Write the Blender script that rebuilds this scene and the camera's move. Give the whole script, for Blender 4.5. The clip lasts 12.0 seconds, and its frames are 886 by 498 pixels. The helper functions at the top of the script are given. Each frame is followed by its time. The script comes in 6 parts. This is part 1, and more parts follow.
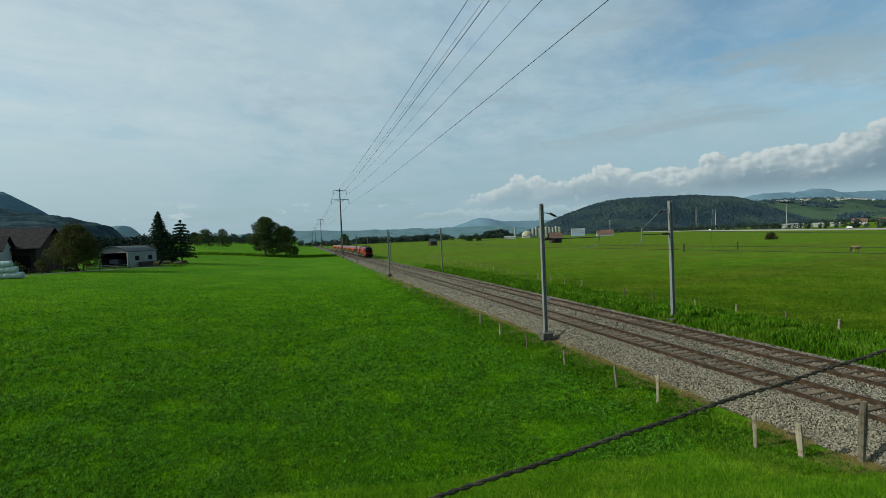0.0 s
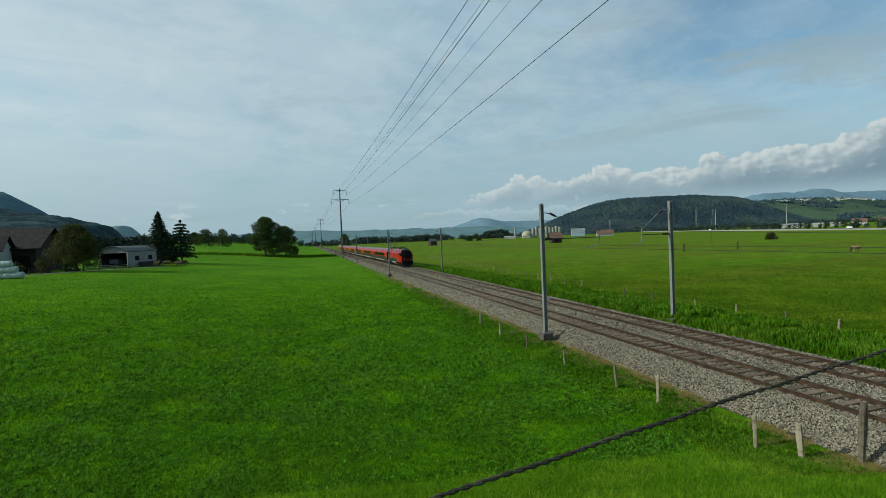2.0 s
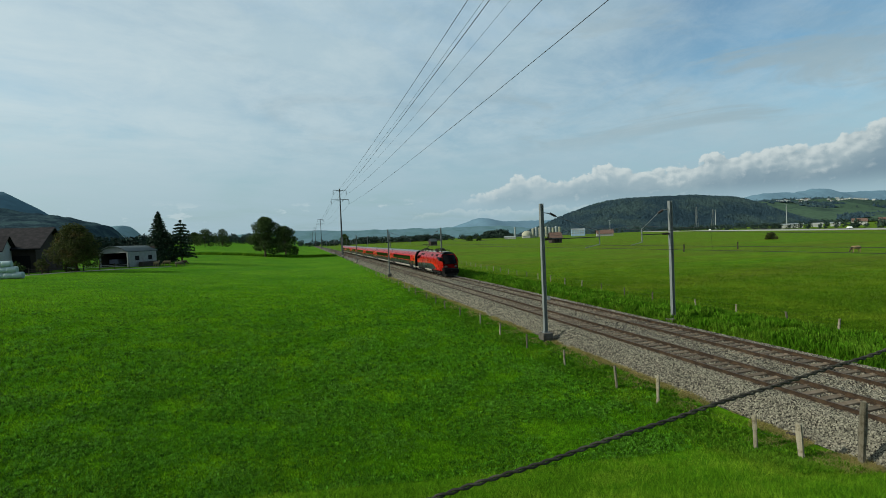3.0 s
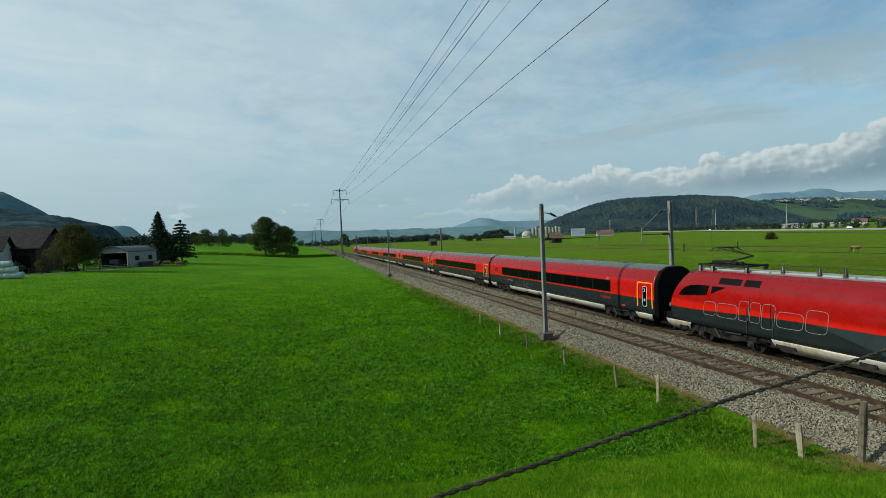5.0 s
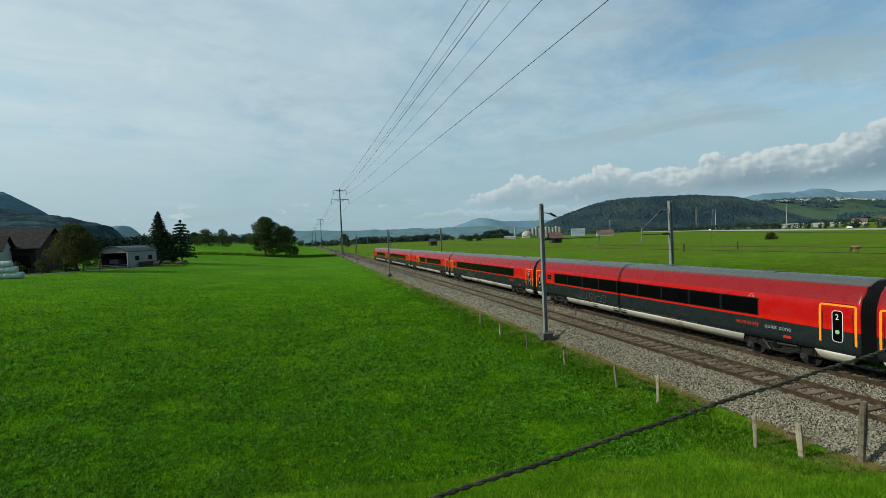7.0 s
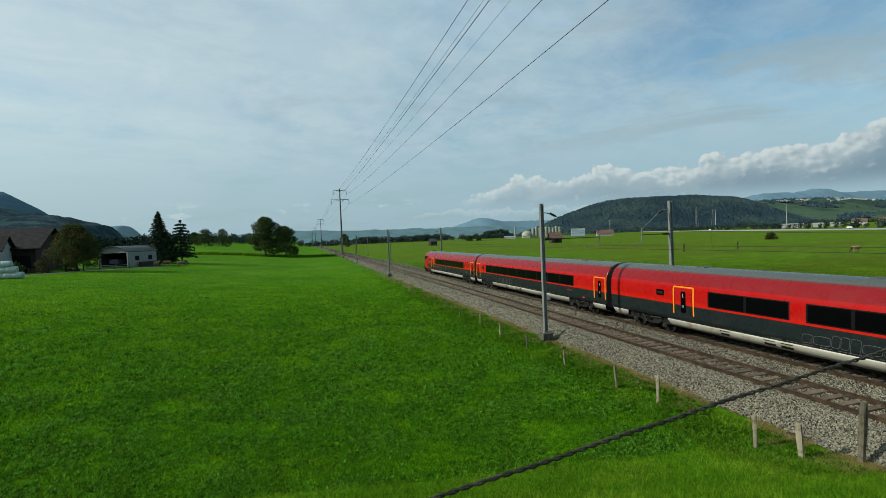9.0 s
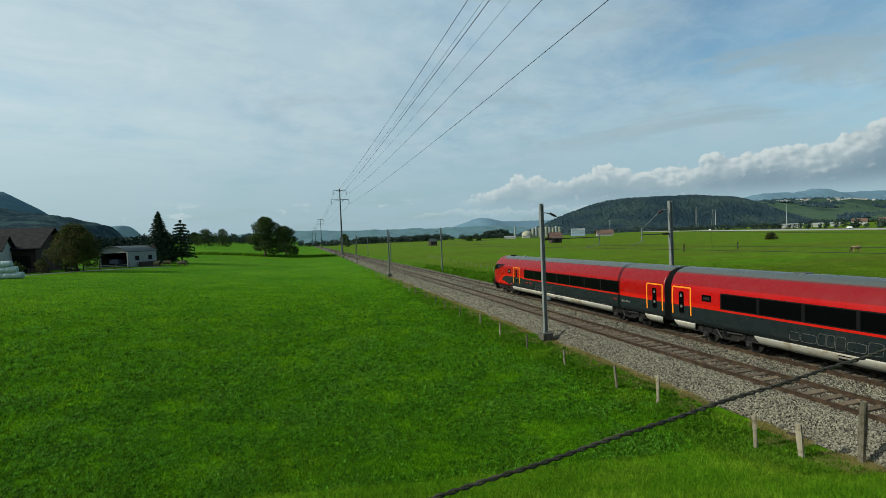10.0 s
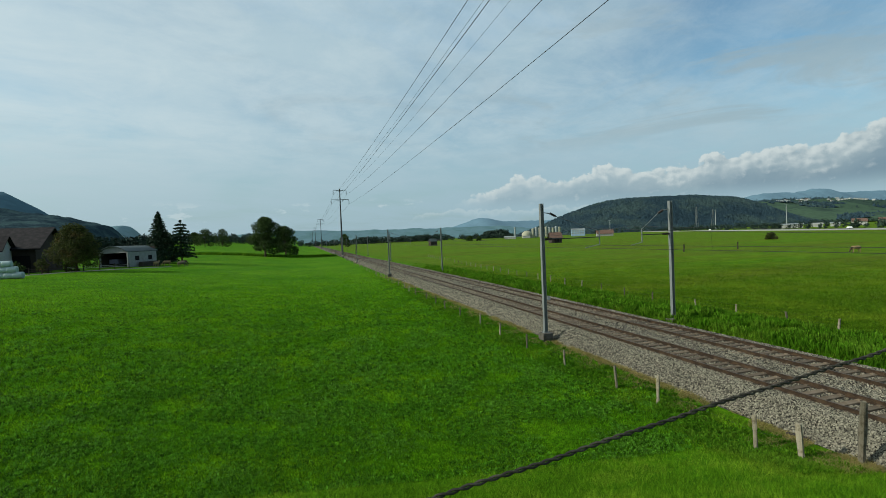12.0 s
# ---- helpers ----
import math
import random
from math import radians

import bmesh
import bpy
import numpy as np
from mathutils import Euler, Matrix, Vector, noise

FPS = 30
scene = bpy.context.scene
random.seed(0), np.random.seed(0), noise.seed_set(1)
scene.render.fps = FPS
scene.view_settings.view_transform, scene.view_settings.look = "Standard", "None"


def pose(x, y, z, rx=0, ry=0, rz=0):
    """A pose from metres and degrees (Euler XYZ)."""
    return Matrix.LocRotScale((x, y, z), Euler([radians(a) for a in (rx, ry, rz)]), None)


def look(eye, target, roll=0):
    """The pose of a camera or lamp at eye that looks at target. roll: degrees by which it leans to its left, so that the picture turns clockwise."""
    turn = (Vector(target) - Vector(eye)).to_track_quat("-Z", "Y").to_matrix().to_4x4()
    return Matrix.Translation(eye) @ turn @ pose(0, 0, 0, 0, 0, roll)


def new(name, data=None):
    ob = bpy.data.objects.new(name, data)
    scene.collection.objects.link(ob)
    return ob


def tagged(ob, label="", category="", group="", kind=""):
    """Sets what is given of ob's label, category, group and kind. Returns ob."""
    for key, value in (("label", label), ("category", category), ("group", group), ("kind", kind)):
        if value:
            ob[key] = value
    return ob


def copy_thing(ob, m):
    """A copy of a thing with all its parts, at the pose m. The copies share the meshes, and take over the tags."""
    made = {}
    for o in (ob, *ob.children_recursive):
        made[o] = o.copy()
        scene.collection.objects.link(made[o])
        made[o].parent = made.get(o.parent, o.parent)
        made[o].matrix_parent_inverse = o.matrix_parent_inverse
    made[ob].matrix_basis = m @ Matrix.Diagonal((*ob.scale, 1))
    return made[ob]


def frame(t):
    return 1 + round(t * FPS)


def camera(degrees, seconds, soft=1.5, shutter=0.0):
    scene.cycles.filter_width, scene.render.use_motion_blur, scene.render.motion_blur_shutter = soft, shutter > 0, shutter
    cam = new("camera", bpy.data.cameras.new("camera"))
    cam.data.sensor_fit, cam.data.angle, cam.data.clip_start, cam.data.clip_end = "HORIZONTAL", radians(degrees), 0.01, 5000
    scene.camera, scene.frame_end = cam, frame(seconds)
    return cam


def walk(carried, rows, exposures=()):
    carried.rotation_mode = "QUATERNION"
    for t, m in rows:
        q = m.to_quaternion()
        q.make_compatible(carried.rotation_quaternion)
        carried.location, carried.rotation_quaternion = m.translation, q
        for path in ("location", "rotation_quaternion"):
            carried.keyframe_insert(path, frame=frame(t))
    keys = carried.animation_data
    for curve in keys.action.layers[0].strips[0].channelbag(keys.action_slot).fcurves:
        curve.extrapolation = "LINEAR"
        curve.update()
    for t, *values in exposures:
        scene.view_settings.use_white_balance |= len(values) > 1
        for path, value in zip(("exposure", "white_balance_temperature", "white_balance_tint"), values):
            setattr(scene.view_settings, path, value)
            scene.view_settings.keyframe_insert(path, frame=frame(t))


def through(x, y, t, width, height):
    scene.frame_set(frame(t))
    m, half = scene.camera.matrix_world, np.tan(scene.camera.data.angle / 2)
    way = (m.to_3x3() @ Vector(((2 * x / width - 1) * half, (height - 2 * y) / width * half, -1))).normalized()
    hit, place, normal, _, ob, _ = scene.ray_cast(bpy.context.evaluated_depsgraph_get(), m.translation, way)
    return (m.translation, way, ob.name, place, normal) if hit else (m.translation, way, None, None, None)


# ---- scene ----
# ---------------------------------------------------------------- camera
EYE = Vector((0.0, 0.0, 6.128))
YAW, PITCH, ROLL = 0.2825, -0.0247, -2.429
AHEAD = Vector((math.sin(YAW) * math.cos(PITCH), math.cos(YAW) * math.cos(PITCH), math.sin(PITCH)))
cam = camera(86.155, 12.0, soft=0.8)
walk(cam, [(0.0, look(EYE, EYE + AHEAD * 10, ROLL)), (12.0, look(EYE, EYE + AHEAD * 10, ROLL))], exposures=[(0.0, -0.09, 6500, 6), (2.5, -0.05, 6500, 6), (6.5, -0.01, 6500, 6), (12.0, -0.01, 6500, 6)])

# ---------------------------------------------------------------- node helpers


class Val:
    """A socket with arithmetic, to write node graphs as formulas."""

    def __init__(self, tree, sock):
        self.tree, self.sock = tree, sock

    def op(self, kind, *others):
        n = self.tree.nodes.new("ShaderNodeMath")
        n.operation = kind
        for i, o in enumerate((self, *others)):
            if isinstance(o, Val):
                self.tree.links.new(o.sock, n.inputs[i])
            else:
                n.inputs[i].default_value = o
        return Val(self.tree, n.outputs[0])

    def __add__(self, o): return self.op("ADD", o)
    def __sub__(self, o): return self.op("SUBTRACT", o)
    def __mul__(self, o): return self.op("MULTIPLY", o)
    def __truediv__(self, o): return self.op("DIVIDE", o)
    def above(self, o): return self.op("GREATER_THAN", o)
    def below(self, o): return self.op("LESS_THAN", o)

    def ramp(self, lo, hi, a=0.0, b=1.0, smooth=True):
        n = self.tree.nodes.new("ShaderNodeMapRange")
        n.interpolation_type = "SMOOTHSTEP" if smooth else "LINEAR"
        self.tree.links.new(self.sock, n.inputs["Value"])
        for key, v in (("From Min", lo), ("From Max", hi), ("To Min", a), ("To Max", b)):
            if isinstance(v, Val):
                self.tree.links.new(v.sock, n.inputs[key])
            else:
                n.inputs[key].default_value = v
        return Val(self.tree, n.outputs[0])


def xyz(tree, sock):
    n = tree.nodes.new("ShaderNodeSeparateXYZ")
    tree.links.new(sock, n.inputs[0])
    return [Val(tree, o) for o in n.outputs]


def vec(tree, *parts):
    n = tree.nodes.new("ShaderNodeCombineXYZ")
    for i, v in enumerate(parts):
        if isinstance(v, Val):
            tree.links.new(v.sock, n.inputs[i])
        else:
            n.inputs[i].default_value = v
    return n.outputs[0]


def fbm(tree, where, scale, detail=4.0, rough=0.55, warp=0.0):
    n = tree.nodes.new("ShaderNodeTexNoise")
    n.inputs["Scale"].default_value, n.inputs["Detail"].default_value = scale, detail
    n.inputs["Roughness"].default_value, n.inputs["Distortion"].default_value = rough, warp
    if where is not None:
        tree.links.new(where, n.inputs["Vector"])
    return Val(tree, n.outputs["Fac"])


def blend(tree, fac, a, b):
    n = tree.nodes.new("ShaderNodeMix")
    n.data_type = "RGBA"
    for key, v in ((0, fac), (6, a), (7, b)):
        if isinstance(v, Val):
            tree.links.new(v.sock, n.inputs[key])
        elif isinstance(v, (tuple, list)):
            n.inputs[key].default_value = (*v, 1) if len(v) == 3 else v
        elif isinstance(v, (int, float)):
            n.inputs[key].default_value = v
        else:
            tree.links.new(v, n.inputs[key])
    return n.outputs[2]


# ---------------------------------------------------------------- world and sun
SUN_TO = Vector((-1.0, 0.07, 0.56)).normalized()
sun_elev = math.asin(SUN_TO.z)
sun_rot = math.atan2(SUN_TO.x, SUN_TO.y)


def outline(a, knots):
    """A broken line over the bearing a through (bearing, value) knots."""
    v = a.ramp(knots[0][0], knots[1][0], knots[0][1], knots[1][1], False)
    for (p, q), (r, w) in zip(knots[1:], knots[2:]):
        v = v + a.ramp(p, r, 0.0, w - q, False)
    return v


def heaps(tree, az, el):
    """Billows of a heaped cloud: rounded cells at three sizes, slightly warped."""
    wob = fbm(tree, vec(tree, az * 0.5, el * 0.5, 4.0), 1.0, 4.0, 0.6)
    total = None
    for size, weight in ((4.2, 0.52), (1.7, 0.30), (0.7, 0.18)):
        n = tree.nodes.new("ShaderNodeTexVoronoi")
        n.feature = "SMOOTH_F1"
        n.inputs["Scale"].default_value = 1.0
        n.inputs["Smoothness"].default_value = 0.25
        tree.links.new(vec(tree, az / size * 0.8 + wob * 1.1, el / size + wob * 0.9, size), n.inputs["Vector"])
        h = (Val(tree, n.outputs["Distance"]) * -1.0 + 1.0) * weight
        total = h if total is None else total + h
    return total


def make_world():
    w = bpy.data.worlds.new("sky")
    scene.world = w
    w.use_nodes = True
    t = w.node_tree
    t.nodes.clear()
    out, bg = t.nodes.new("ShaderNodeOutputWorld"), t.nodes.new("ShaderNodeBackground")
    t.links.new(bg.outputs[0], out.inputs[0])
    sky = t.nodes.new("ShaderNodeTexSky")
    sky.sky_type, sky.sun_disc = "NISHITA", False
    sky.sun_elevation, sky.sun_rotation = sun_elev, sun_rot
    sky.air_density, sky.dust_density, sky.ozone_density = 1.0, 2.0, 1.0
    gain = t.nodes.new("ShaderNodeVectorMath")
    gain.operation = "MULTIPLY"
    gain.inputs[1].default_value = (0.105, 0.136, 0.136)
    t.links.new(sky.outputs[0], gain.inputs[0])
    tc = t.nodes.new("ShaderNodeTexCoord")
    dx, dy, dz = xyz(t, tc.outputs["Generated"])
    az = dx.op("ARCTAN2", dy) * 57.2958            # degrees, clockwise from the track's line
    el = dz.op("ARCSINE") * 57.2958
    up = dz.op("MAXIMUM", 0.0) + 0.16
    # high veil, thicker away from the blue gap
    flat = vec(t, dx / up, dy / up, 0.0)
    streak = vec(t, dx / up * 0.55 + dy / up * 0.35, dy / up * 1.1 - dx / up * 0.5, 0.4)
    big, fine = fbm(t, flat, 0.8, 5.0, 0.55, 0.5), fbm(t, streak, 2.1, 7.0, 0.62, 0.6)
    gap = az.ramp(30.0, 66.0) * el.ramp(5.0, 24.0)
    veil = (big * 0.75 + fine * 0.55 - gap * 0.5).ramp(0.22, 0.78)
    white = blend(t, az.ramp(-60.0, 34.0), (0.65, 0.755, 0.80), (0.39, 0.535, 0.63))
    col = blend(t, veil * 0.92, gain.outputs[0], white)
    # thin grey streaks in the veil, blue rifts and pale mottling
    grey = fbm(t, streak, 1.3, 5.0, 0.6, 0.8).ramp(0.52, 0.70) * el.ramp(5.0, 14.0)
    col = blend(t, grey * 0.30, col, (0.29, 0.385, 0.45))
    rift = fbm(t, vec(t, dx / up * 0.9, dy / up * 1.3, 8.0), 1.15, 6.0, 0.62, 0.5).ramp(0.53, 0.70) * el.ramp(12.0, 24.0)
    col = blend(t, rift * 0.42, col, (0.34, 0.51, 0.68))
    mott = fbm(t, flat, 3.2, 7.0, 0.68, 0.4).ramp(0.34, 0.70)
    col = blend(t, mott * el.ramp(4.0, 12.0) * az.ramp(10.0, 50.0, 0.34, 0.20), col, (0.64, 0.73, 0.77))
    # grey lens-shaped banks over the heaped clouds
    lens = fbm(t, vec(t, az * 0.035, el * 0.16, 2.6), 1.5, 6.0, 0.58, 0.6)
    bank = lens.ramp(0.48, 0.62) * el.ramp(8.0, 12.0) * el.ramp(17.0, 27.0, 1.0, 0.0) * az.ramp(14.0, 34.0) * az.ramp(56.0, 66.0, 1.0, 0.0)
    col = blend(t, bank * 0.62, col, (0.33, 0.415, 0.455))
    # pale haze low down
    haze = el.ramp(0.0, 15.0, 1.0, 0.0)
    col = blend(t, haze * 0.70, col, (0.315, 0.45, 0.53))
    # heaped clouds along the horizon: crisp tops lit from the sun's side, grey feet
    top = outline(az, ((10.0, 3.3), (17.5, 4.2), (21.5, 5.2), (25.2, 6.9), (27.2, 6.5), (30.4, 7.3), (34.7, 7.6), (38.5, 6.8), (44.5, 6.8), (46.3, 7.5), (51.0, 7.8), (54.3, 7.4), (58.0, 8.7), (60.5, 9.8), (80.0, 12.0)))
    h0, h1 = heaps(t, az, el), heaps(t, az - 0.34, el + 0.30)
    ragged = fbm(t, vec(t, az, el * 1.2, 0.0), 0.55, 7.0, 0.66)
    depth = top - el + (h0 - 0.60) * 3.0 + (ragged - 0.5) * 1.6
    mass = depth.ramp(0.0, 0.34) * el.ramp(2.4, 4.6) * az.ramp(17.0, 23.0)
    foot = blend(t, az.ramp(20.0, 58.0), (0.315, 0.43, 0.50), (0.195, 0.285, 0.36))
    body = blend(t, az.ramp(20.0, 58.0), (0.40, 0.505, 0.565), (0.31, 0.40, 0.455))
    tone = blend(t, depth.ramp(0.8, az.ramp(25.0, 55.0, 2.4, 4.2)), body, foot)
    lit = ((h0 - h1) * 2.2 + (ragged - 0.5) * 1.2 + depth.ramp(0.0, az.ramp(28.0, 56.0, 1.8, 3.4), 0.72, 0.0)).ramp(0.14, 0.90)
    tone = blend(t, lit * 0.86, tone, (0.66, 0.715, 0.72))
    col = blend(t, mass * 0.93, col, tone)
    # a lower row of small heaps before them, and a few far ones
    top2 = outline(az, ((12.0, 2.2), (16.0, 3.5), (19.0, 3.6), (23.0, 3.0), (30.0, 3.7), (34.0, 3.4), (40.0, 2.6)))
    d2 = top2 - el + (h1 - 0.60) * 2.6 + (ragged - 0.5) * 1.2
    m2 = d2.ramp(0.0, 0.3) * el.ramp(1.6, 3.0) * az.ramp(10.0, 15.0) * az.ramp(33.0, 40.0, 1.0, 0.0)
    col = blend(t, m2 * d2.ramp(0.1, 1.0, 0.55, 0.0), col, (0.50, 0.60, 0.64))
    small = fbm(t, vec(t, az * 0.3, el * 0.75, 5.0), 1.1, 5.0, 0.55)
    low = small.ramp(0.58, 0.66) * el.ramp(1.8, 3.2) * el.ramp(3.8, 5.2, 1.0, 0.0) * az.ramp(10.0, 20.0, 1.0, 0.0)
    col = blend(t, low * 0.5, col, (0.58, 0.67, 0.71))
    t.links.new(col, bg.inputs["Color"])
    bg.inputs["Strength"].default_value = 1.0


make_world()
sun = new("sun", bpy.data.lights.new("sun", "SUN"))
sun.data.energy, sun.data.angle, sun.data.color = 4.3, radians(1.0), (1.0, 0.955, 0.84)
sun.matrix_world = look(SUN_TO * 50, (0, 0, 0))

# ---------------------------------------------------------------- materials
MATS = {}
NEAR, FAR = 17.588, 21.188          # the two tracks' middle lines


def mat(name, base, rough=0.8, metal=0.0, var=0.25, scale=3.0, bump=0.0, bump_scale=30.0, second=None, mix=(0.45, 0.6), island=0.0, rand=0.0, spec=0.22, emit=None, through=0.0, stain=None):
    """A surface with a base colour, blotches at two scales, a second colour in patches, and fine relief."""
    if name in MATS:
        return MATS[name]
    m = bpy.data.materials.new(name)
    MATS[name] = m
    m.use_nodes = True
    t = m.node_tree
    b = t.nodes["Principled BSDF"]
    b.inputs["Roughness"].default_value, b.inputs["Metallic"].default_value = rough, metal
    b.inputs["Specular IOR Level"].default_value = spec
    where = t.nodes.new("ShaderNodeTexCoord").outputs["Object"]
    coarse, fine = fbm(t, where, scale, 4.0), fbm(t, where, scale * 9.0, 3.0)
    col = blend(t, 0.0, base, base)
    if second:
        col = blend(t, (coarse * 0.7 + fine * 0.3).ramp(*mix), base, second)
    if stain:                                      # a tint along two lines of x
        near_x, far_x, half, tint, share = stain
        px = xyz(t, where)[0]
        off = (px - near_x).op("ABSOLUTE").op("MINIMUM", (px - far_x).op("ABSOLUTE"))
        col = blend(t, (off + (fine - 0.5) * 0.5).ramp(half - 0.2, half + 0.35, share, 0.0), col, tint)
    v = coarse * 0.6 + fine * 0.4
    k = v.ramp(0.3, 0.7, 1.0 - var, 1.0 + var, False)
    if island:
        g = t.nodes.new("ShaderNodeNewGeometry")
        k = k * Val(t, g.outputs["Random Per Island"]).ramp(0.0, 1.0, 1.0 - island, 1.0 + island, False)
    if rand:
        o = t.nodes.new("ShaderNodeObjectInfo")
        k = k * Val(t, o.outputs["Random"]).ramp(0.0, 1.0, 1.0 - rand, 1.0 + rand, False)
    s = t.nodes.new("ShaderNodeVectorMath")
    s.operation = "SCALE"
    t.links.new(col, s.inputs[0])
    t.links.new(k.sock, s.inputs["Scale"])
    t.links.new(s.outputs[0], b.inputs["Base Color"])
    if bump:
        h = fbm(t, where, bump_scale, 4.0, 0.6)
        n = t.nodes.new("ShaderNodeBump")
        n.inputs["Strength"].default_value, n.inputs["Distance"].default_value = 1.0, bump
        t.links.new(h.sock, n.inputs["Height"])
        t.links.new(n.outputs[0], b.inputs["Normal"])
    if through:
        tr = t.nodes.new("ShaderNodeBsdfTranslucent")
        t.links.new(s.outputs[0], tr.inputs["Color"])
        mx = t.nodes.new("ShaderNodeMixShader")
        mx.inputs[0].default_value = through
        t.links.new(b.outputs[0], mx.inputs[1])
        t.links.new(tr.outputs[0], mx.inputs[2])
        t.links.new(mx.outputs[0], t.nodes["Material Output"].inputs["Surface"])
    if emit:
        b.inputs["Emission Color"].default_value, b.inputs["Emission Strength"].default_value = (*emit[:3], 1), emit[3]
    return m


def livery(name, rows, rough=0.28):
    """Vehicle paint: rows is a function of (tree, x, y, z) that returns a colour socket."""
    m = bpy.data.materials.new(name)
    m.use_nodes = True
    t = m.node_tree
    b = t.nodes["Principled BSDF"]
    where = t.nodes.new("ShaderNodeTexCoord").outputs["Object"]
    x, y, z = xyz(t, where)
    col = rows(t, x, y, z)
    dirt = fbm(t, vec(t, x * 0.6, y * 0.6, z * 2.5), 1.2, 5.0).ramp(0.45, 0.75)
    col = blend(t, dirt * 0.06, col, (0.10, 0.085, 0.07))
    t.links.new(col, b.inputs["Base Color"])
    r = fbm(t, where, 2.0, 3.0).ramp(0.3, 0.7, rough - 0.06, rough + 0.1)
    t.links.new(r.sock, b.inputs["Roughness"])
    b.inputs["Specular IOR Level"].default_value = 0.18
    return m


SIDE, DEEP = (0.33, 0.004, 0.004), (0.245, 0.003, 0.003)
# The shoulder red is duller than the sides: sky reflection put into paint.
SHEEN_RED, BRIGHT, COAL, ROOF = (0.185, 0.007, 0.010), (0.41, 0.008, 0.004), (0.010, 0.015, 0.016), (0.075, 0.085, 0.08)


def coach_paint(t, x, y, z):
    c = blend(t, z.above(1.835), COAL, BRIGHT)
    c = blend(t, z.ramp(1.95, 2.16), c, SIDE)
    c = blend(t, z.ramp(2.96, 2.99), c, SHEEN_RED)
    return blend(t, z.ramp(3.54, 3.66), c, ROOF)


def loco_paint(t, x, y, z):
    """Local y runs from the nose (-19.2) to the rear (0): a coal field under a bright sweep that drops towards the nose."""
    d, e = y.ramp(-15.2, -11.4, 1.0, 0.0), y.ramp(-17.0, -13.0, 4.0, 0.0)
    edge = y.ramp(-9.0, -0.5, 1.92, 1.69) - d * d * 0.70
    grey = z.below(edge) * y.above(-15.25) * z.above(y.ramp(-15.2, -11.7, 1.20, 0.9))
    sweep = (z - e * e * -0.071).ramp(2.0, 2.24, 1.0, 0.0)
    c = blend(t, sweep, blend(t, z.ramp(2.94, 3.00), DEEP, SHEEN_RED), BRIGHT)
    # the field is bluer before a slanting line
    c = blend(t, grey, c, blend(t, z.below((y + 9.4) * 0.3 + 1.8), (0.020, 0.029, 0.033), COAL))
    c = blend(t, z.above(3.755), c, (0.15, 0.16, 0.155))
    # Nose end in a darker red: its shade is put into the paint.
    c = blend(t, y.below(-18.0), c, (0.10, 0.003, 0.004))
    c = blend(t, y.below(-16.3) * z.above(3.48), c, (0.012, 0.014, 0.018))
    c = blend(t, y.above(-2.3) * z.above(3.60), c, (0.012, 0.014, 0.018))
    c = blend(t, y.below(-17.6) * z.below(1.42), c, (0.008, 0.009, 0.010))
    front = y.below(-17.5) * x.op("ABSOLUTE").below(1.06) * z.above(2.0)
    return blend(t, front, c, (0.012, 0.014, 0.018))


def tail_paint(t, x, y, z):
    """Local y runs from the coach end (0) to the cab (26.4)."""
    d = y.ramp(22.0, 26.0, 0.0, 4.0)
    edge = y.ramp(17.5, 20.5, 1.835, 1.91) - d * d * 0.155
    grey = z.below(edge) * y.below(23.8) * z.above(y.ramp(21.0, 23.75, 0.9, 1.38))
    sweep = (z - d * d * -0.078).ramp(1.97, 2.18, 1.0, 0.0)
    c = blend(t, sweep, blend(t, z.ramp(2.94, 3.00), DEEP, SHEEN_RED), BRIGHT)
    c = blend(t, grey, c, COAL)
    return blend(t, z.above(y.ramp(24.0, 25.4, 3.62, 4.2, False)), c, ROOF)


COACH, LOCO, TAIL = livery("coach_paint", coach_paint), livery("loco_paint", loco_paint), livery("cab_car_paint", tail_paint)
GLASS = mat("dark_tinted_glass", (0.0016, 0.0018, 0.0022), 0.09, var=0.1, spec=0.06)
BLACK = mat("black_rubber", (0.004, 0.004, 0.0045), 0.7, var=0.3, scale=2.0, spec=0.08)
UNDER = mat("sooty_running_gear", (0.008, 0.0075, 0.007), 0.7, 0.1, var=0.5, scale=4.0, second=(0.024, 0.020, 0.016), mix=(0.5, 0.7), bump=0.01)
SKIRT = mat("white_skirt_paint", (0.47, 0.455, 0.40), 0.5, var=0.14, scale=0.7, second=(0.25, 0.20, 0.12), mix=(0.47, 0.66), rand=0.12)
ORANGE = mat("orange_trim_paint", (0.72, 0.22, 0.012), 0.4, var=0.06)
WHITEPAINT = mat("white_mark_paint", (0.55, 0.56, 0.55), 0.4, var=0.08)
DAMPER = mat("grey_damper_paint", (0.022, 0.022, 0.021), 0.5, var=0.3, scale=3.0)
DIMLINE = mat("worn_line_paint", (0.105, 0.105, 0.10), 0.45, var=0.2)
PALE = mat("pale_line_paint", (0.20, 0.20, 0.195), 0.4, var=0.1)
REDLINE = mat("red_mark_paint", (0.34, 0.022, 0.014), 0.4, var=0.1)
GALV = mat("galvanised_steel", (0.155, 0.172, 0.17), 0.6, 0.1, var=0.16, scale=1.6, bump=0.002, bump_scale=60)
DARKSTEEL = mat("weathered_dark_steel", (0.05, 0.052, 0.055), 0.55, 0.5, var=0.3, scale=2.0)
STRAND = mat("rusted_fence_wire", (0.030, 0.028, 0.022), 0.7, 0.2, var=0.4, scale=20.0, second=(0.058, 0.052, 0.040))
WIRE = mat("oxidised_wire", (0.025, 0.026, 0.028), 0.5, 0.4, var=0.2)
INSUL = mat("brown_porcelain", (0.022, 0.016, 0.013), 0.3, var=0.2)
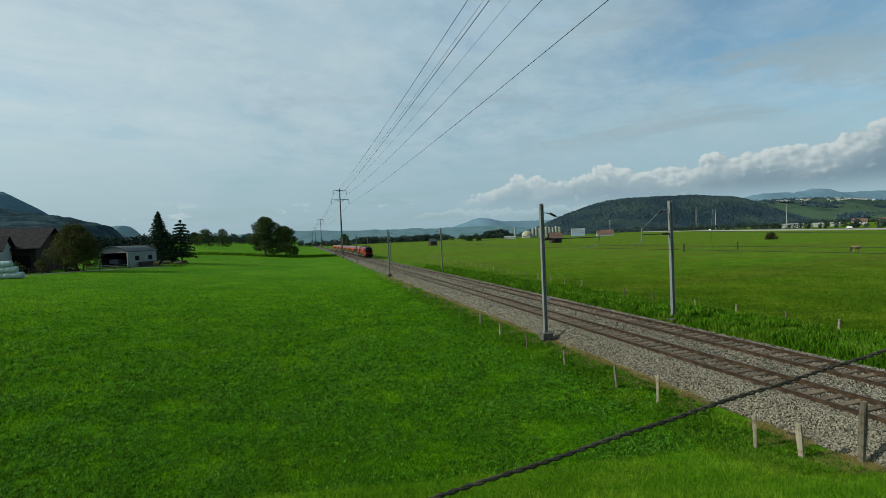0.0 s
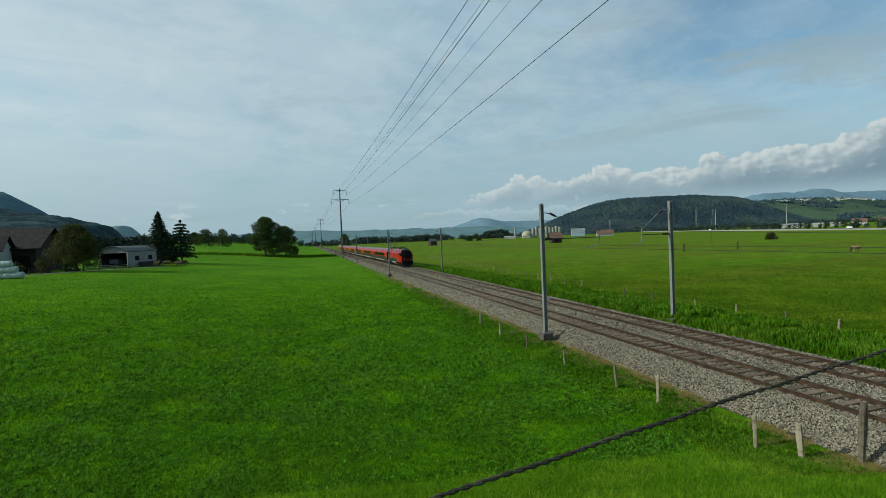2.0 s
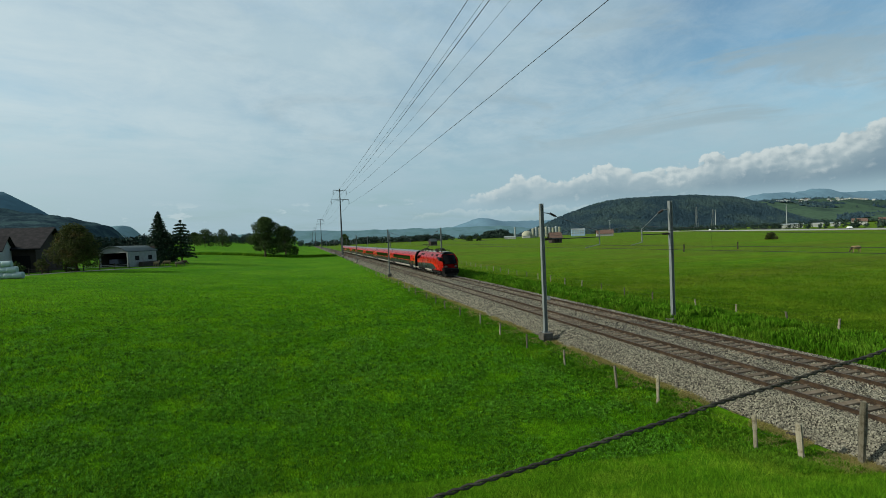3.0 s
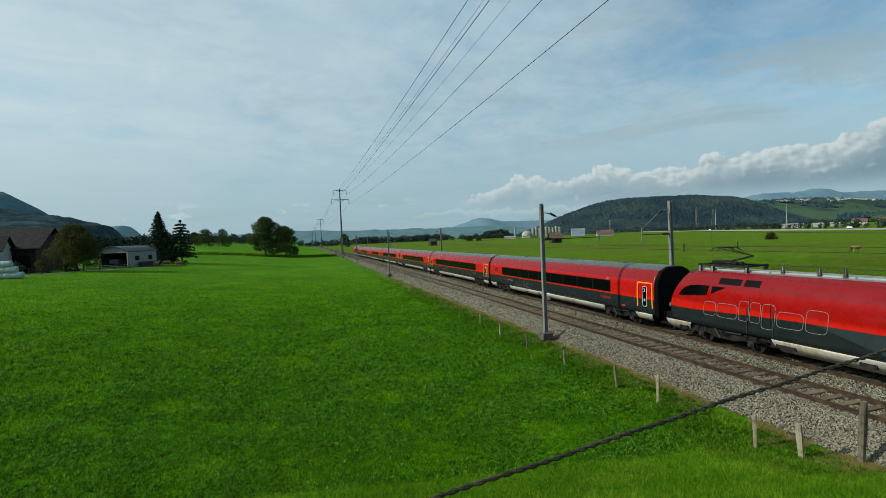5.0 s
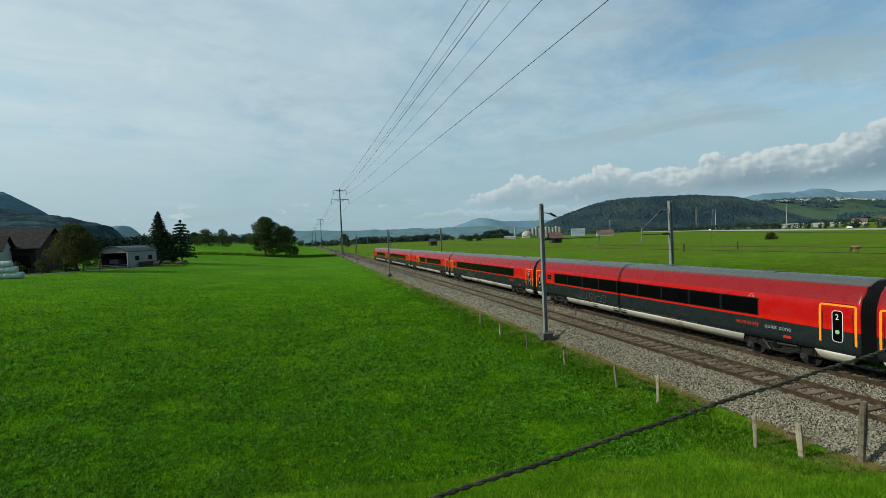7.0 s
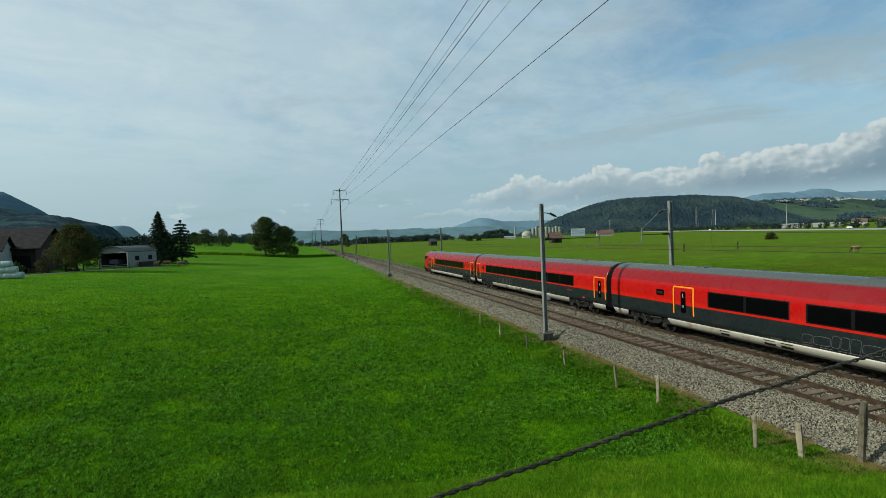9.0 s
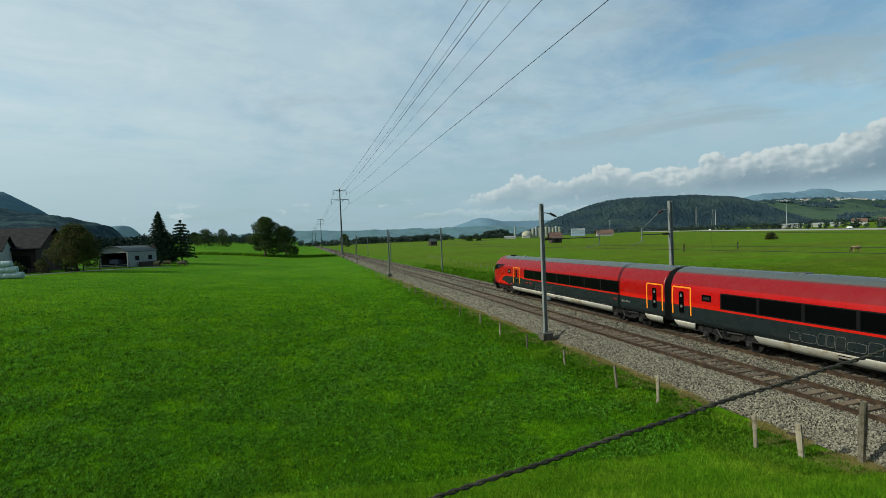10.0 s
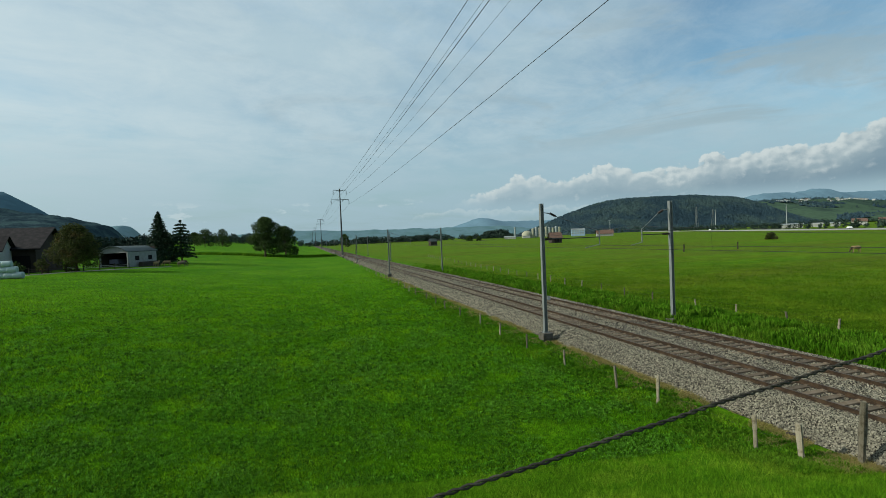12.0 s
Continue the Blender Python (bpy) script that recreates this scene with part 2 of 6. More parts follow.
CONCRETE = mat("weathered_concrete", (0.095, 0.09, 0.078), 0.9, var=0.3, scale=2.5, bump=0.012, bump_scale=25, second=(0.055, 0.05, 0.04))
RUST = mat("rusty_rail_steel", (0.028, 0.0175, 0.010), 0.8, 0.0, var=0.35, scale=3.0, second=(0.046, 0.029, 0.016), bump=0.004)
RAILTOP = mat("worn_rail_head", (0.075, 0.052, 0.034), 0.45, 0.5, var=0.2, scale=2.0)
SLEEPER = mat("brown_grey_sleeper", (0.165, 0.131, 0.094), 0.88, var=0.3, scale=3.0, bump=0.01, bump_scale=30, second=(0.10, 0.074, 0.048), rand=0.3)
STONE = mat("ballast_stone", (0.160, 0.151, 0.114), 0.9, var=0.3, scale=2.0, second=(0.115, 0.104, 0.08), mix=(0.45, 0.7), island=0.95, stain=(NEAR, FAR, 0.95, (0.110, 0.088, 0.062), 0.35))
# Bed darker than its stones: shade in the gaps is put into the colour.
BALLAST = mat("ballast_bed", (0.070, 0.066, 0.055), 0.95, var=0.5, scale=2.2, bump=0.06, bump_scale=22, second=(0.07, 0.062, 0.05))
POSTWOOD = mat("weathered_post_wood", (0.205, 0.185, 0.135), 0.9, var=0.35, scale=4.0, bump=0.012, bump_scale=35, second=(0.09, 0.076, 0.05), rand=0.55)
BARK = mat("tree_bark", (0.055, 0.042, 0.03), 0.95, var=0.4, scale=3.0, bump=0.02)
LEAF = mat("broad_leaves", (0.034, 0.060, 0.014), 0.7, var=0.35, scale=0.5, island=0.5, spec=0.15, through=0.3)
LEAFBUSH = mat("turning_leaves", (0.046, 0.058, 0.014), 0.7, var=0.35, scale=0.45, island=0.5, second=(0.085, 0.055, 0.02), mix=(0.5, 0.66), spec=0.15, through=0.3)
NEEDLE = mat("fir_needles", (0.016, 0.034, 0.016), 0.75, var=0.35, scale=0.6, island=0.5, spec=0.2)
# Far leaves and woods: the blue cast of distance haze is in the colour.
FARLEAF = mat("far_leaves_haze_tint", (0.024, 0.042, 0.032), 0.85, var=0.4, scale=0.05, island=0.45, spec=0.1)
WOODS = mat("hill_woods_haze_tint", (0.021, 0.041, 0.054), 0.9, var=0.3, scale=0.012, island=0.2, spec=0.05, second=(0.030, 0.050, 0.050))
PLASTER = mat("white_plaster", (0.44, 0.45, 0.43), 0.9, var=0.12, scale=0.8)
ROOFTILE = mat("dark_roof_tiles", (0.012, 0.0105, 0.012), 0.9, var=0.35, scale=1.2, bump=0.03, bump_scale=6, second=(0.020, 0.017, 0.018))
REDTILE = mat("red_roof_tiles", (0.125, 0.076, 0.058), 0.85, var=0.3, scale=0.8)
BARNWOOD = mat("dark_barn_boards", (0.040, 0.032, 0.027), 0.9, var=0.35, scale=1.0)
SHEET = mat("grey_green_sheet_roof", (0.06, 0.08, 0.08), 0.6, 0.1, var=0.2, scale=0.7)
WHITEWALL = mat("pale_board_wall", (0.27, 0.28, 0.27), 0.85, var=0.2, scale=1.2)
FILM = mat("pale_bale_film", (0.31, 0.39, 0.39), 0.35, var=0.12, scale=1.5, bump=0.02, bump_scale=8)
COWTAN = mat("tan_hide", (0.25, 0.175, 0.09), 0.85, var=0.25, scale=2.0)
COWDARK = mat("dark_brown_hide", (0.055, 0.035, 0.025), 0.85, var=0.25, scale=2.0)
COWGREY = mat("grey_brown_hide", (0.10, 0.085, 0.06), 0.85, var=0.25, scale=2.0)
GREYWALL = mat("grey_cladding", (0.24, 0.27, 0.27), 0.7, var=0.12, scale=0.4)
BLUEWALL = mat("blue_grey_cladding", (0.22, 0.32, 0.42), 0.6, var=0.12, scale=0.4)
TANK = mat("pale_yellow_tank", (0.29, 0.29, 0.21), 0.6, var=0.1, scale=0.4)
CARPAINT = mat("white_car_paint", (0.75, 0.75, 0.75), 0.3, var=0.05)
ROADMAT = mat("pale_worn_asphalt", (0.22, 0.22, 0.205), 0.9, var=0.2, scale=0.6)
PATHMAT = mat("pale_gravel_path", (0.26, 0.25, 0.21), 0.95, var=0.2, scale=0.6)
# Far ridges: distance haze is put into the colour and a faint glow.
FARBLUE = mat("far_ridge_haze_glow", (0.10, 0.17, 0.215), 1.0, var=0.16, scale=0.006, emit=(0.13, 0.215, 0.27, 0.25), spec=0.0)
FARBLUE_B = mat("middle_ridge_haze_glow", (0.095, 0.165, 0.185), 1.0, var=0.4, scale=0.014, second=(0.055, 0.105, 0.105), mix=(0.44, 0.58), emit=(0.10, 0.17, 0.21, 0.30), spec=0.0)
# Nearer slopes: distance haze is tinted into the base colour, without glow.
FARGREEN = mat("pasture_slope_haze_tint", (0.056, 0.094, 0.062), 1.0, var=0.25, scale=0.006, second=(0.036, 0.060, 0.046), mix=(0.5, 0.56), spec=0.0)
LEFTHILL = mat("wooded_slope_haze_tint", (0.029, 0.050, 0.061), 1.0, var=0.45, scale=0.03, second=(0.040, 0.068, 0.070), spec=0.0)
LEFTFAR = mat("rock_slope_haze_tint", (0.085, 0.15, 0.18), 1.0, var=0.25, scale=0.005, spec=0.0)


def grass_mat(name, a, b, c):
    """Meadow: two greens in drifts, a yellower one in long patches."""
    m = bpy.data.materials.new(name)
    m.use_nodes = True
    t = m.node_tree
    s = t.nodes["Principled BSDF"]
    s.inputs["Roughness"].default_value, s.inputs["Specular IOR Level"].default_value = 0.95, 0.03
    where = t.nodes.new("ShaderNodeTexCoord").outputs["Object"]
    x, y, z = xyz(t, where)
    big, mid, tiny = fbm(t, where, 0.06, 4.0), fbm(t, where, 2.6, 6.0, 0.68), fbm(t, where, 13.0, 3.0, 0.7)
    bands = fbm(t, vec(t, x * 0.02, y * 0.11, 0.0), 1.0, 4.0)
    right = x.ramp(20.0, 34.0)
    col = blend(t, (big * 0.5 + mid * 0.5).ramp(0.38, 0.62), a, b)
    col = blend(t, right * (bands * 0.6 + mid * 0.4).ramp(0.30, 0.62), col, c)
    dry = fbm(t, vec(t, x * 0.012, y * 0.045, 3.0), 1.0, 5.0, 0.6).ramp(0.46, 0.66)
    col = blend(t, right * dry * 0.55, col, (0.085, 0.088, 0.012))
    k = (mid * 0.55 + tiny * 0.45).ramp(0.32, 0.68, 0.45, 1.55, False)
    tufts = fbm(t, vec(t, x * 0.22, y * 0.5, 6.0), 1.0, 5.0, 0.65)
    k = k * tufts.ramp(0.32, 0.68, 0.70, 1.30, False)
    v = t.nodes.new("ShaderNodeVectorMath")
    v.operation = "SCALE"
    t.links.new(col, v.inputs[0])
    t.links.new(k.sock, v.inputs["Scale"])
    t.links.new(v.outputs[0], s.inputs["Base Color"])
    n = t.nodes.new("ShaderNodeBump")
    n.inputs["Distance"].default_value = 0.16
    t.links.new((mid * 0.6 + tiny * 0.4).sock, n.inputs["Height"])
    t.links.new(n.outputs[0], s.inputs["Normal"])
    return m


GRASS = grass_mat("meadow_grass", (0.041, 0.138, 0.003), (0.078, 0.185, 0.004), (0.092, 0.142, 0.008))
BLADE = mat("grass_blades", (0.083, 0.232, 0.005), 0.8, var=0.35, scale=0.25, island=0.85, second=(0.115, 0.250, 0.006), spec=0.06, through=0.45)
VERGE = mat("verge_grass", (0.055, 0.155, 0.006), 0.8, var=0.3, scale=0.5, island=0.55, second=(0.105, 0.19, 0.012), spec=0.06, through=0.4)
PASTURE = mat("pasture_blades", (0.072, 0.150, 0.006), 0.8, var=0.3, scale=0.12, island=0.55, second=(0.11, 0.175, 0.010), spec=0.06, through=0.45)
LEAFLET = mat("meadow_leaves", (0.069, 0.202, 0.011), 0.6, var=0.3, scale=0.35, island=0.75, second=(0.070, 0.180, 0.016), spec=0.04, through=0.35)
WEED = mat("weed_leaves", (0.056, 0.155, 0.006), 0.8, var=0.3, scale=0.6, island=0.5, second=(0.085, 0.175, 0.012), spec=0.05, through=0.35)
DIM = mat("dull_pale_wall", (0.30, 0.31, 0.29), 0.9, var=0.15, scale=0.3)
BANK = mat("bank_grass", (0.105, 0.235, 0.009), 0.8, var=0.25, scale=0.5, island=0.5, second=(0.155, 0.26, 0.016), spec=0.06, through=0.4)
DRY = mat("dry_grass", (0.265, 0.222, 0.080), 0.8, var=0.3, scale=0.8, island=0.45, second=(0.17, 0.17, 0.035), mix=(0.52, 0.68), spec=0.1, through=0.35)
# ---------------------------------------------------------------- mesh helpers
rng = np.random.default_rng(7)


def smooth(v):
    v = min(1.0, max(0.0, v))
    return v * v * (3 - 2 * v)


def mesh_of(name, verts, faces, material=None, flat=True):
    me = bpy.data.meshes.new(name)
    me.from_pydata([tuple(v) for v in verts], [], [tuple(f) for f in faces])
    if material:
        me.materials.append(material)
    if not flat:
        me.polygons.foreach_set("use_smooth", [True] * len(me.polygons))
    me.update()
    return me


def tri_mesh(name, verts, size, material):
    """A mesh of many separate polygons with size corners each; verts is an array (n * size, 3)."""
    me = bpy.data.meshes.new(name)
    n = len(verts)
    me.vertices.add(n)
    me.vertices.foreach_set("co", np.asarray(verts, np.float32).ravel())
    me.loops.add(n)
    me.loops.foreach_set("vertex_index", np.arange(n, dtype=np.int32))
    me.polygons.add(n // size)
    me.polygons.foreach_set("loop_start", np.arange(0, n, size, dtype=np.int32))
    me.materials.append(material)
    me.update(calc_edges=True)
    return me


def part(name, bm, material, parent=None, label="", soft=False):
    """Links a bmesh as one mesh object under a thing or a part."""
    me = bpy.data.meshes.new(name)
    bmesh.ops.recalc_face_normals(bm, faces=bm.faces[:])
    bm.to_mesh(me)
    bm.free()
    if material:
        me.materials.append(material)
    if soft:
        me.polygons.foreach_set("use_smooth", [True] * len(me.polygons))
    ob = new(name, me)
    if parent is not None:
        ob.parent = parent
    if label:
        tagged(ob, label)
    return ob


def thing(name, m, label, category, group="", kind=""):
    ob = new(name)
    ob.empty_display_size = 0.3
    ob.matrix_basis = m
    return tagged(ob, label, category, group, kind)


def box(bm, x0, x1, y0, y1, z0, z1, bevel=0.0, m=None):
    r = bmesh.ops.create_cube(bm, size=1.0)
    vs = r["verts"]
    for v in vs:
        v.co = Vector((x0 + (v.co.x + 0.5) * (x1 - x0), y0 + (v.co.y + 0.5) * (y1 - y0), z0 + (v.co.z + 0.5) * (z1 - z0)))
    if m is not None:
        bmesh.ops.transform(bm, matrix=m, verts=vs)
    if bevel:
        es = list({e for v in vs for e in v.link_edges})
        bmesh.ops.bevel(bm, geom=es, offset=bevel, segments=1, affect="EDGES")
    return bm


def tube(bm, a, b, r0, r1=None, sides=8):
    """A tapered rod from a to b."""
    a, b = Vector(a), Vector(b)
    d = b - a
    q = d.to_track_quat("Z", "Y").to_matrix().to_4x4()
    bmesh.ops.create_cone(bm, cap_ends=True, segments=sides, radius1=r0, radius2=r0 if r1 is None else r1, depth=d.length, matrix=Matrix.Translation((a + b) / 2) @ q)
    return bm


def loft(bm, rings, close=True, caps=True):
    """Skins rings of points of one length."""
    rows = [[bm.verts.new(p) for p in ring] for ring in rings]
    n = len(rows[0])
    for r0, r1 in zip(rows, rows[1:]):
        for i in range(n if close else n - 1):
            bm.faces.new((r0[i], r0[(i + 1) % n], r1[(i + 1) % n], r1[i]))
    if caps and close:
        bm.faces.new(rows[0][::-1])
        bm.faces.new(rows[-1])
    return bm


def polyline(name, pts, r, material, sides=5):
    """A wire through pts as a mesh of one skinned tube."""
    bm = bmesh.new()
    rings = []
    for i, p in enumerate(pts):
        d = (Vector(pts[min(i + 1, len(pts) - 1)]) - Vector(pts[max(i - 1, 0)])).normalized()
        s = d.cross(Vector((0, 0, 1))).normalized()
        u = s.cross(d)
        rings.append([Vector(p) + s * (r * math.cos(a)) + u * (r * math.sin(a)) for a in (2 * math.pi * k / sides for k in range(sides))])
    loft(bm, rings)
    return part(name, bm, material)


# ---------------------------------------------------------------- ground
FOOT = 13.4                          # foot of the bank on which the camera stands


def level(x, y):
    """Height of the land over the rail heads."""
    z = -0.8 + 3.2 * smooth((6 - x) / 55)
    z += 0.018 * max(0.0, y - 160) * smooth((20 - x) / 150)
    z += 0.35 * smooth((x - 22.5) / 1.5) * smooth((36 - x) / 8)
    foot = FOOT - 0.13 * x
    d = max(0.0, min(13.0, foot - y))
    bank = 0.12 * d + 0.021 * d * d
    bank = bank * smooth((16.0 - x) / 5.0)
    z = z + max(0.0, bank)
    z += 0.05 * noise.noise((x * 0.13, y * 0.13, 0)) + 0.02 * noise.noise((x * 0.6, y * 0.6, 3))
    if 15.0 < x < 24.2:
        z = min(z, -0.85)
    return z


def axis(lo, hi, fine_lo, fine_hi, step, grow):
    pts = list(np.arange(fine_lo, fine_hi + 1e-6, step))
    s, v = step, fine_hi
    while v < hi:
        s *= grow
        v += s
        pts.append(min(v, hi))
    s, v = step, fine_lo
    while v > lo:
        s *= grow
        v -= s
        pts.insert(0, max(v, lo))
    return pts


def ground():
    xs, ys = axis(-4200, 4600, -26, 36, 0.6, 1.09), axis(-1500, 4600, 4, 52, 0.6, 1.09)
    verts = [(x, y, level(x, y)) for y in ys for x in xs]
    w = len(xs)
    faces = [(j * w + i, j * w + i + 1, (j + 1) * w + i + 1, (j + 1) * w + i) for j in range(len(ys) - 1) for i in range(w - 1)]
    ob = new("ground", mesh_of("ground", verts, faces, GRASS, flat=False))
    tagged(ob, "wide green valley meadow with short grass", "meadow", kind="structure")


ground()


def scatter(n, x0, x1, y0, y1, keep):
    """n random places, denser towards the eye, in a rectangle, where keep(x, y) holds."""
    out = []
    while len(out) < n:
        r = np.exp(rng.uniform(np.log(8.0), np.log(130.0), 4 * n))
        a = rng.uniform(-0.62, 1.12, 4 * n)
        x, y = r * np.sin(a), r * np.cos(a)
        ok = (x > x0) & (x < x1) & (y > y0) & (y < y1) & (rng.uniform(0, 1, 4 * n) < np.clip((130.0 - r) / 90.0, 0.0, 1.0))
        for px, py in zip(x[ok], y[ok]):
            if keep(px, py):
                out.append((px, py))
                if len(out) == n:
                    break
    return np.array(out)


def blades(name, places, tall, wide, per, material, label, lean=0.5, spread=0.06):
    """Grass as single bent blades, three corners each, standing on the land."""
    z = np.array([level(x, y) for x, y in places])
    far = np.hypot(places[:, 0], places[:, 1])
    n = len(places) * per
    base = np.repeat(np.column_stack([places, z]), per, 0)
    grow = np.repeat(np.clip(far / 22.0, 0.8, 2.2), per)
    base[:, :2] += rng.normal(0, spread, (n, 2)) * grow[:, None]
    h = tall * rng.uniform(0.45, 1.15, n) * np.clip(grow, 0.9, 1.5)
    w = wide * rng.uniform(0.6, 1.3, n) * grow
    a, b = rng.uniform(0, 2 * np.pi, n), rng.uniform(0, 2 * np.pi, n)
    side = np.column_stack([np.cos(a) * w / 2, np.sin(a) * w / 2, np.zeros(n)])
    tip = base + np.column_stack([np.cos(b) * h * lean, np.sin(b) * h * lean, h])
    base[:, 2] -= 0.02
    v = np.stack([base - side, base + side, tip], 1).reshape(-1, 3)
    ob = new(name, tri_mesh(name, v, 3, material))
    return tagged(ob, label, "grass", kind="stuff")


def on_bank(x, y):
    return y < min(FOOT - 0.13 * x - 0.1, 11.5 - 1.05 * (x - 12.0))


patch = lambda x, y: noise.noise((x * 0.45, y * 0.45, 9.0))
blades("meadow_grass", scatter(130000, -45, 14.0, 9, 130, lambda x, y: not on_bank(x, y)), 0.115, 0.024, 3, BLADE, "short dense green meadow grass", 0.7, 0.09)


def rosettes(name, places, radius, rise, leaves, material, label):
    """Low leafy plants: leaves that widen from one root, each plant one piece."""
    n = len(places)
    z = np.array([level(x, y) for x, y in places])
    far = np.clip(np.hypot(places[:, 0], places[:, 1]) / 18.0, 0.8, 2.6)
    r = radius * rng.uniform(0.5, 1.3, n) * far
    h = rise * rng.uniform(0.4, 1.3, n) * np.clip(far, 0.8, 1.5)
    verts = np.zeros((n, 1 + 2 * leaves, 3))
    verts[:, 0] = np.column_stack([places, z + 0.01])
    turn = rng.uniform(0, np.pi * 2, n)
    for k in range(leaves):
        a = turn + k * 2 * np.pi / leaves + rng.normal(0, 0.25, n)
        for j, da in enumerate((-0.33, 0.33)):
            verts[:, 1 + 2 * k + j] = np.column_stack([places[:, 0] + r * np.cos(a + da), places[:, 1] + r * np.sin(a + da), z + h * rng.uniform(0.5, 1.4, n)])
    tri = np.array([(0, 1 + 2 * k, 2 + 2 * k) for k in range(leaves)])
    faces = (tri[None] + (1 + 2 * leaves) * np.arange(n)[:, None, None]).reshape(-1, 3)
    me = bpy.data.meshes.new(name)
    me.from_pydata(verts.reshape(-1, 3), [], faces)
    me.materials.append(material)
    return tagged(new(name, me), label, "plants", kind="stuff")


rosettes("meadow_leaves", scatter(52000, -45, 13.6, 9, 70, lambda x, y: not on_bank(x, y) and rng.uniform(12, 70) > math.hypot(x, y) and patch(x, y) + 0.6 * noise.noise((x * 1.7, y * 1.7, 2.0)) > rng.uniform(-0.45, 0.35)), 0.062, 0.075, 4, LEAFLET, "leafy clover and dandelion among the meadow grass")
rosettes("trackside_weeds", scatter(6500, 11.9, 14.3, 9, 60, lambda x, y: patch(x, y) > -0.15), 0.055, 0.10, 5, WEED, "leafy weeds along the trackside fence")
rosettes("verge_weeds", scatter(15000, 23.9, 29.0, 10, 100, lambda x, y: patch(x, y) > -0.2), 0.065, 0.27, 5, WEED, "leafy weeds among the tall verge grass")
blades("bank_grass", scatter(55000, -8, 16.8, 4.5, 14, on_bank), 0.17, 0.014, 3, BANK, "long sunlit yellow-green grass on the bank", 0.6, 0.06)
blades("verge_grass", scatter(17000, 23.7, 29.5, 10, 125, lambda x, y: True), 0.27, 0.024, 5, VERGE, "tall uneven grass beside the railway", 0.45, 0.10)
blades("fence_line_grass", scatter(7000, 11.6, 14.6, 9, 125, lambda x, y: True), 0.15, 0.025, 4, VERGE, "rough grass along the trackside fence", 0.6, 0.10)
blades("dry_grass", scatter(20000, 13.2, 15.3, 9, 90, lambda x, y: patch(x, y) + 0.5 * noise.noise((x * 1.9, y * 1.3, 6.0)) + 0.22 * (x - 14.2) > 0.02), 0.13, 0.024, 4, DRY, "dry yellowed grass at the ballast's edge", 1.3, 0.09)
blades("pasture_grass", scatter(40000, 28.5, 95, 14, 125, lambda x, y: True), 0.10, 0.035, 3, PASTURE, "short pasture grass beyond the railway", 0.8, 0.12)


# ---------------------------------------------------------------- railway
def ballast():
    y0, y1 = -260.0, 900.0
    prof = [(14.6, -0.98), (14.98, -0.79), (15.9, -0.20), (16.15, -0.165), (16.72, -0.165), (16.92, -0.205), (18.26, -0.205), (18.46, -0.165), (20.32, -0.165), (20.52, -0.205), (21.86, -0.205), (22.06, -0.165), (22.6, -0.165), (23.0, -0.21), (24.1, -0.66), (24.3, -0.95)]
    ys = [y0, -40.0, 0.0] + list(np.arange(6.0, 90.0, 0.8)) + list(np.arange(90.0, 300.0, 6.0)) + [300.0, 450.0, 600.0, y1]
    bm = bmesh.new()
    rings = []
    for y in ys:
        ring = []
        for i, (x, z) in enumerate(prof):
            edge = 0.12 * noise.noise((y * 0.5, i, 0.0)) if i in (1, len(prof) - 2) else 0.0
            narrow = 0.55 * smooth((y - 22) / 55) if i in (0, 1) else 0.0
            ring.append((x + edge + narrow, y, z + 0.02 * noise.noise((x, y * 0.9, 2.0))))
        rings.append(ring)
    loft(bm, rings)
    ob = part("ballast_bed", bm, BALLAST)
    tagged(ob, "grey crushed-stone ballast bed of a double track", "ballast", kind="structure")
    # loose stones on the bed
    n = 235000
    y = 7.5 + 150.0 * rng.uniform(0, 1, n) ** 2.6
    x = np.where(rng.uniform(0, 1, n) < 0.36, rng.uniform(14.95, 17.0, n), rng.uniform(14.95, 24.1, n))
    px, pz = np.array([p[0] for p in prof[1:-1]]), np.array([p[1] for p in prof[1:-1]])
    z = np.interp(x, px, pz)
    bay = np.abs(np.abs(x - 0.5 * (NEAR + FAR)) - 0.5 * (FAR - NEAR)) < 0.76
    on_sleeper = bay & (np.abs((y - 6.3 + 0.3) % 0.6 - 0.3) < 0.165)
    z = np.where(on_sleeper, z - 0.2, z)
    for rx in (NEAR - 0.7525, NEAR + 0.7525, FAR - 0.7525, FAR + 0.7525):
        z = np.where(np.abs(x - rx) < 0.11, z - 0.2, z)
    s = rng.uniform(0.022, 0.055, n) * np.clip(y / 22.0, 1.0, 2.6)
    base = np.array([(1, 0, 0), (-1, 0, 0), (0, 1, 0), (0, -1, 0), (0, 0, 1), (0, 0, -1)], float)
    tris = np.array([(0, 2, 4), (2, 1, 4), (1, 3, 4), (3, 0, 4)])
    verts = base[None] * rng.uniform(0.6, 1.25, (n, 6, 1)) * s[:, None, None]
    a = rng.uniform(0, 6.28, n)
    ca, sa = np.cos(a)[:, None], np.sin(a)[:, None]
    tilt = rng.uniform(-0.7, 0.7, n)[:, None]
    vx, vy, vz = verts[..., 0] * ca - verts[..., 1] * sa, verts[..., 0] * sa + verts[..., 1] * ca, verts[..., 2]
    vx, vz = vx * np.cos(tilt) - vz * np.sin(tilt), vx * np.sin(tilt) + vz * np.cos(tilt)
    verts = np.stack([vx + x[:, None], vy + y[:, None], vz + z[:, None] + 0.25 * s[:, None]], -1).reshape(-1, 3)
    faces = (tris[None] + 6 * np.arange(n)[:, None, None]).reshape(-1, 3)
    me = bpy.data.meshes.new("ballast_stones")
    me.from_pydata(verts, [], faces)
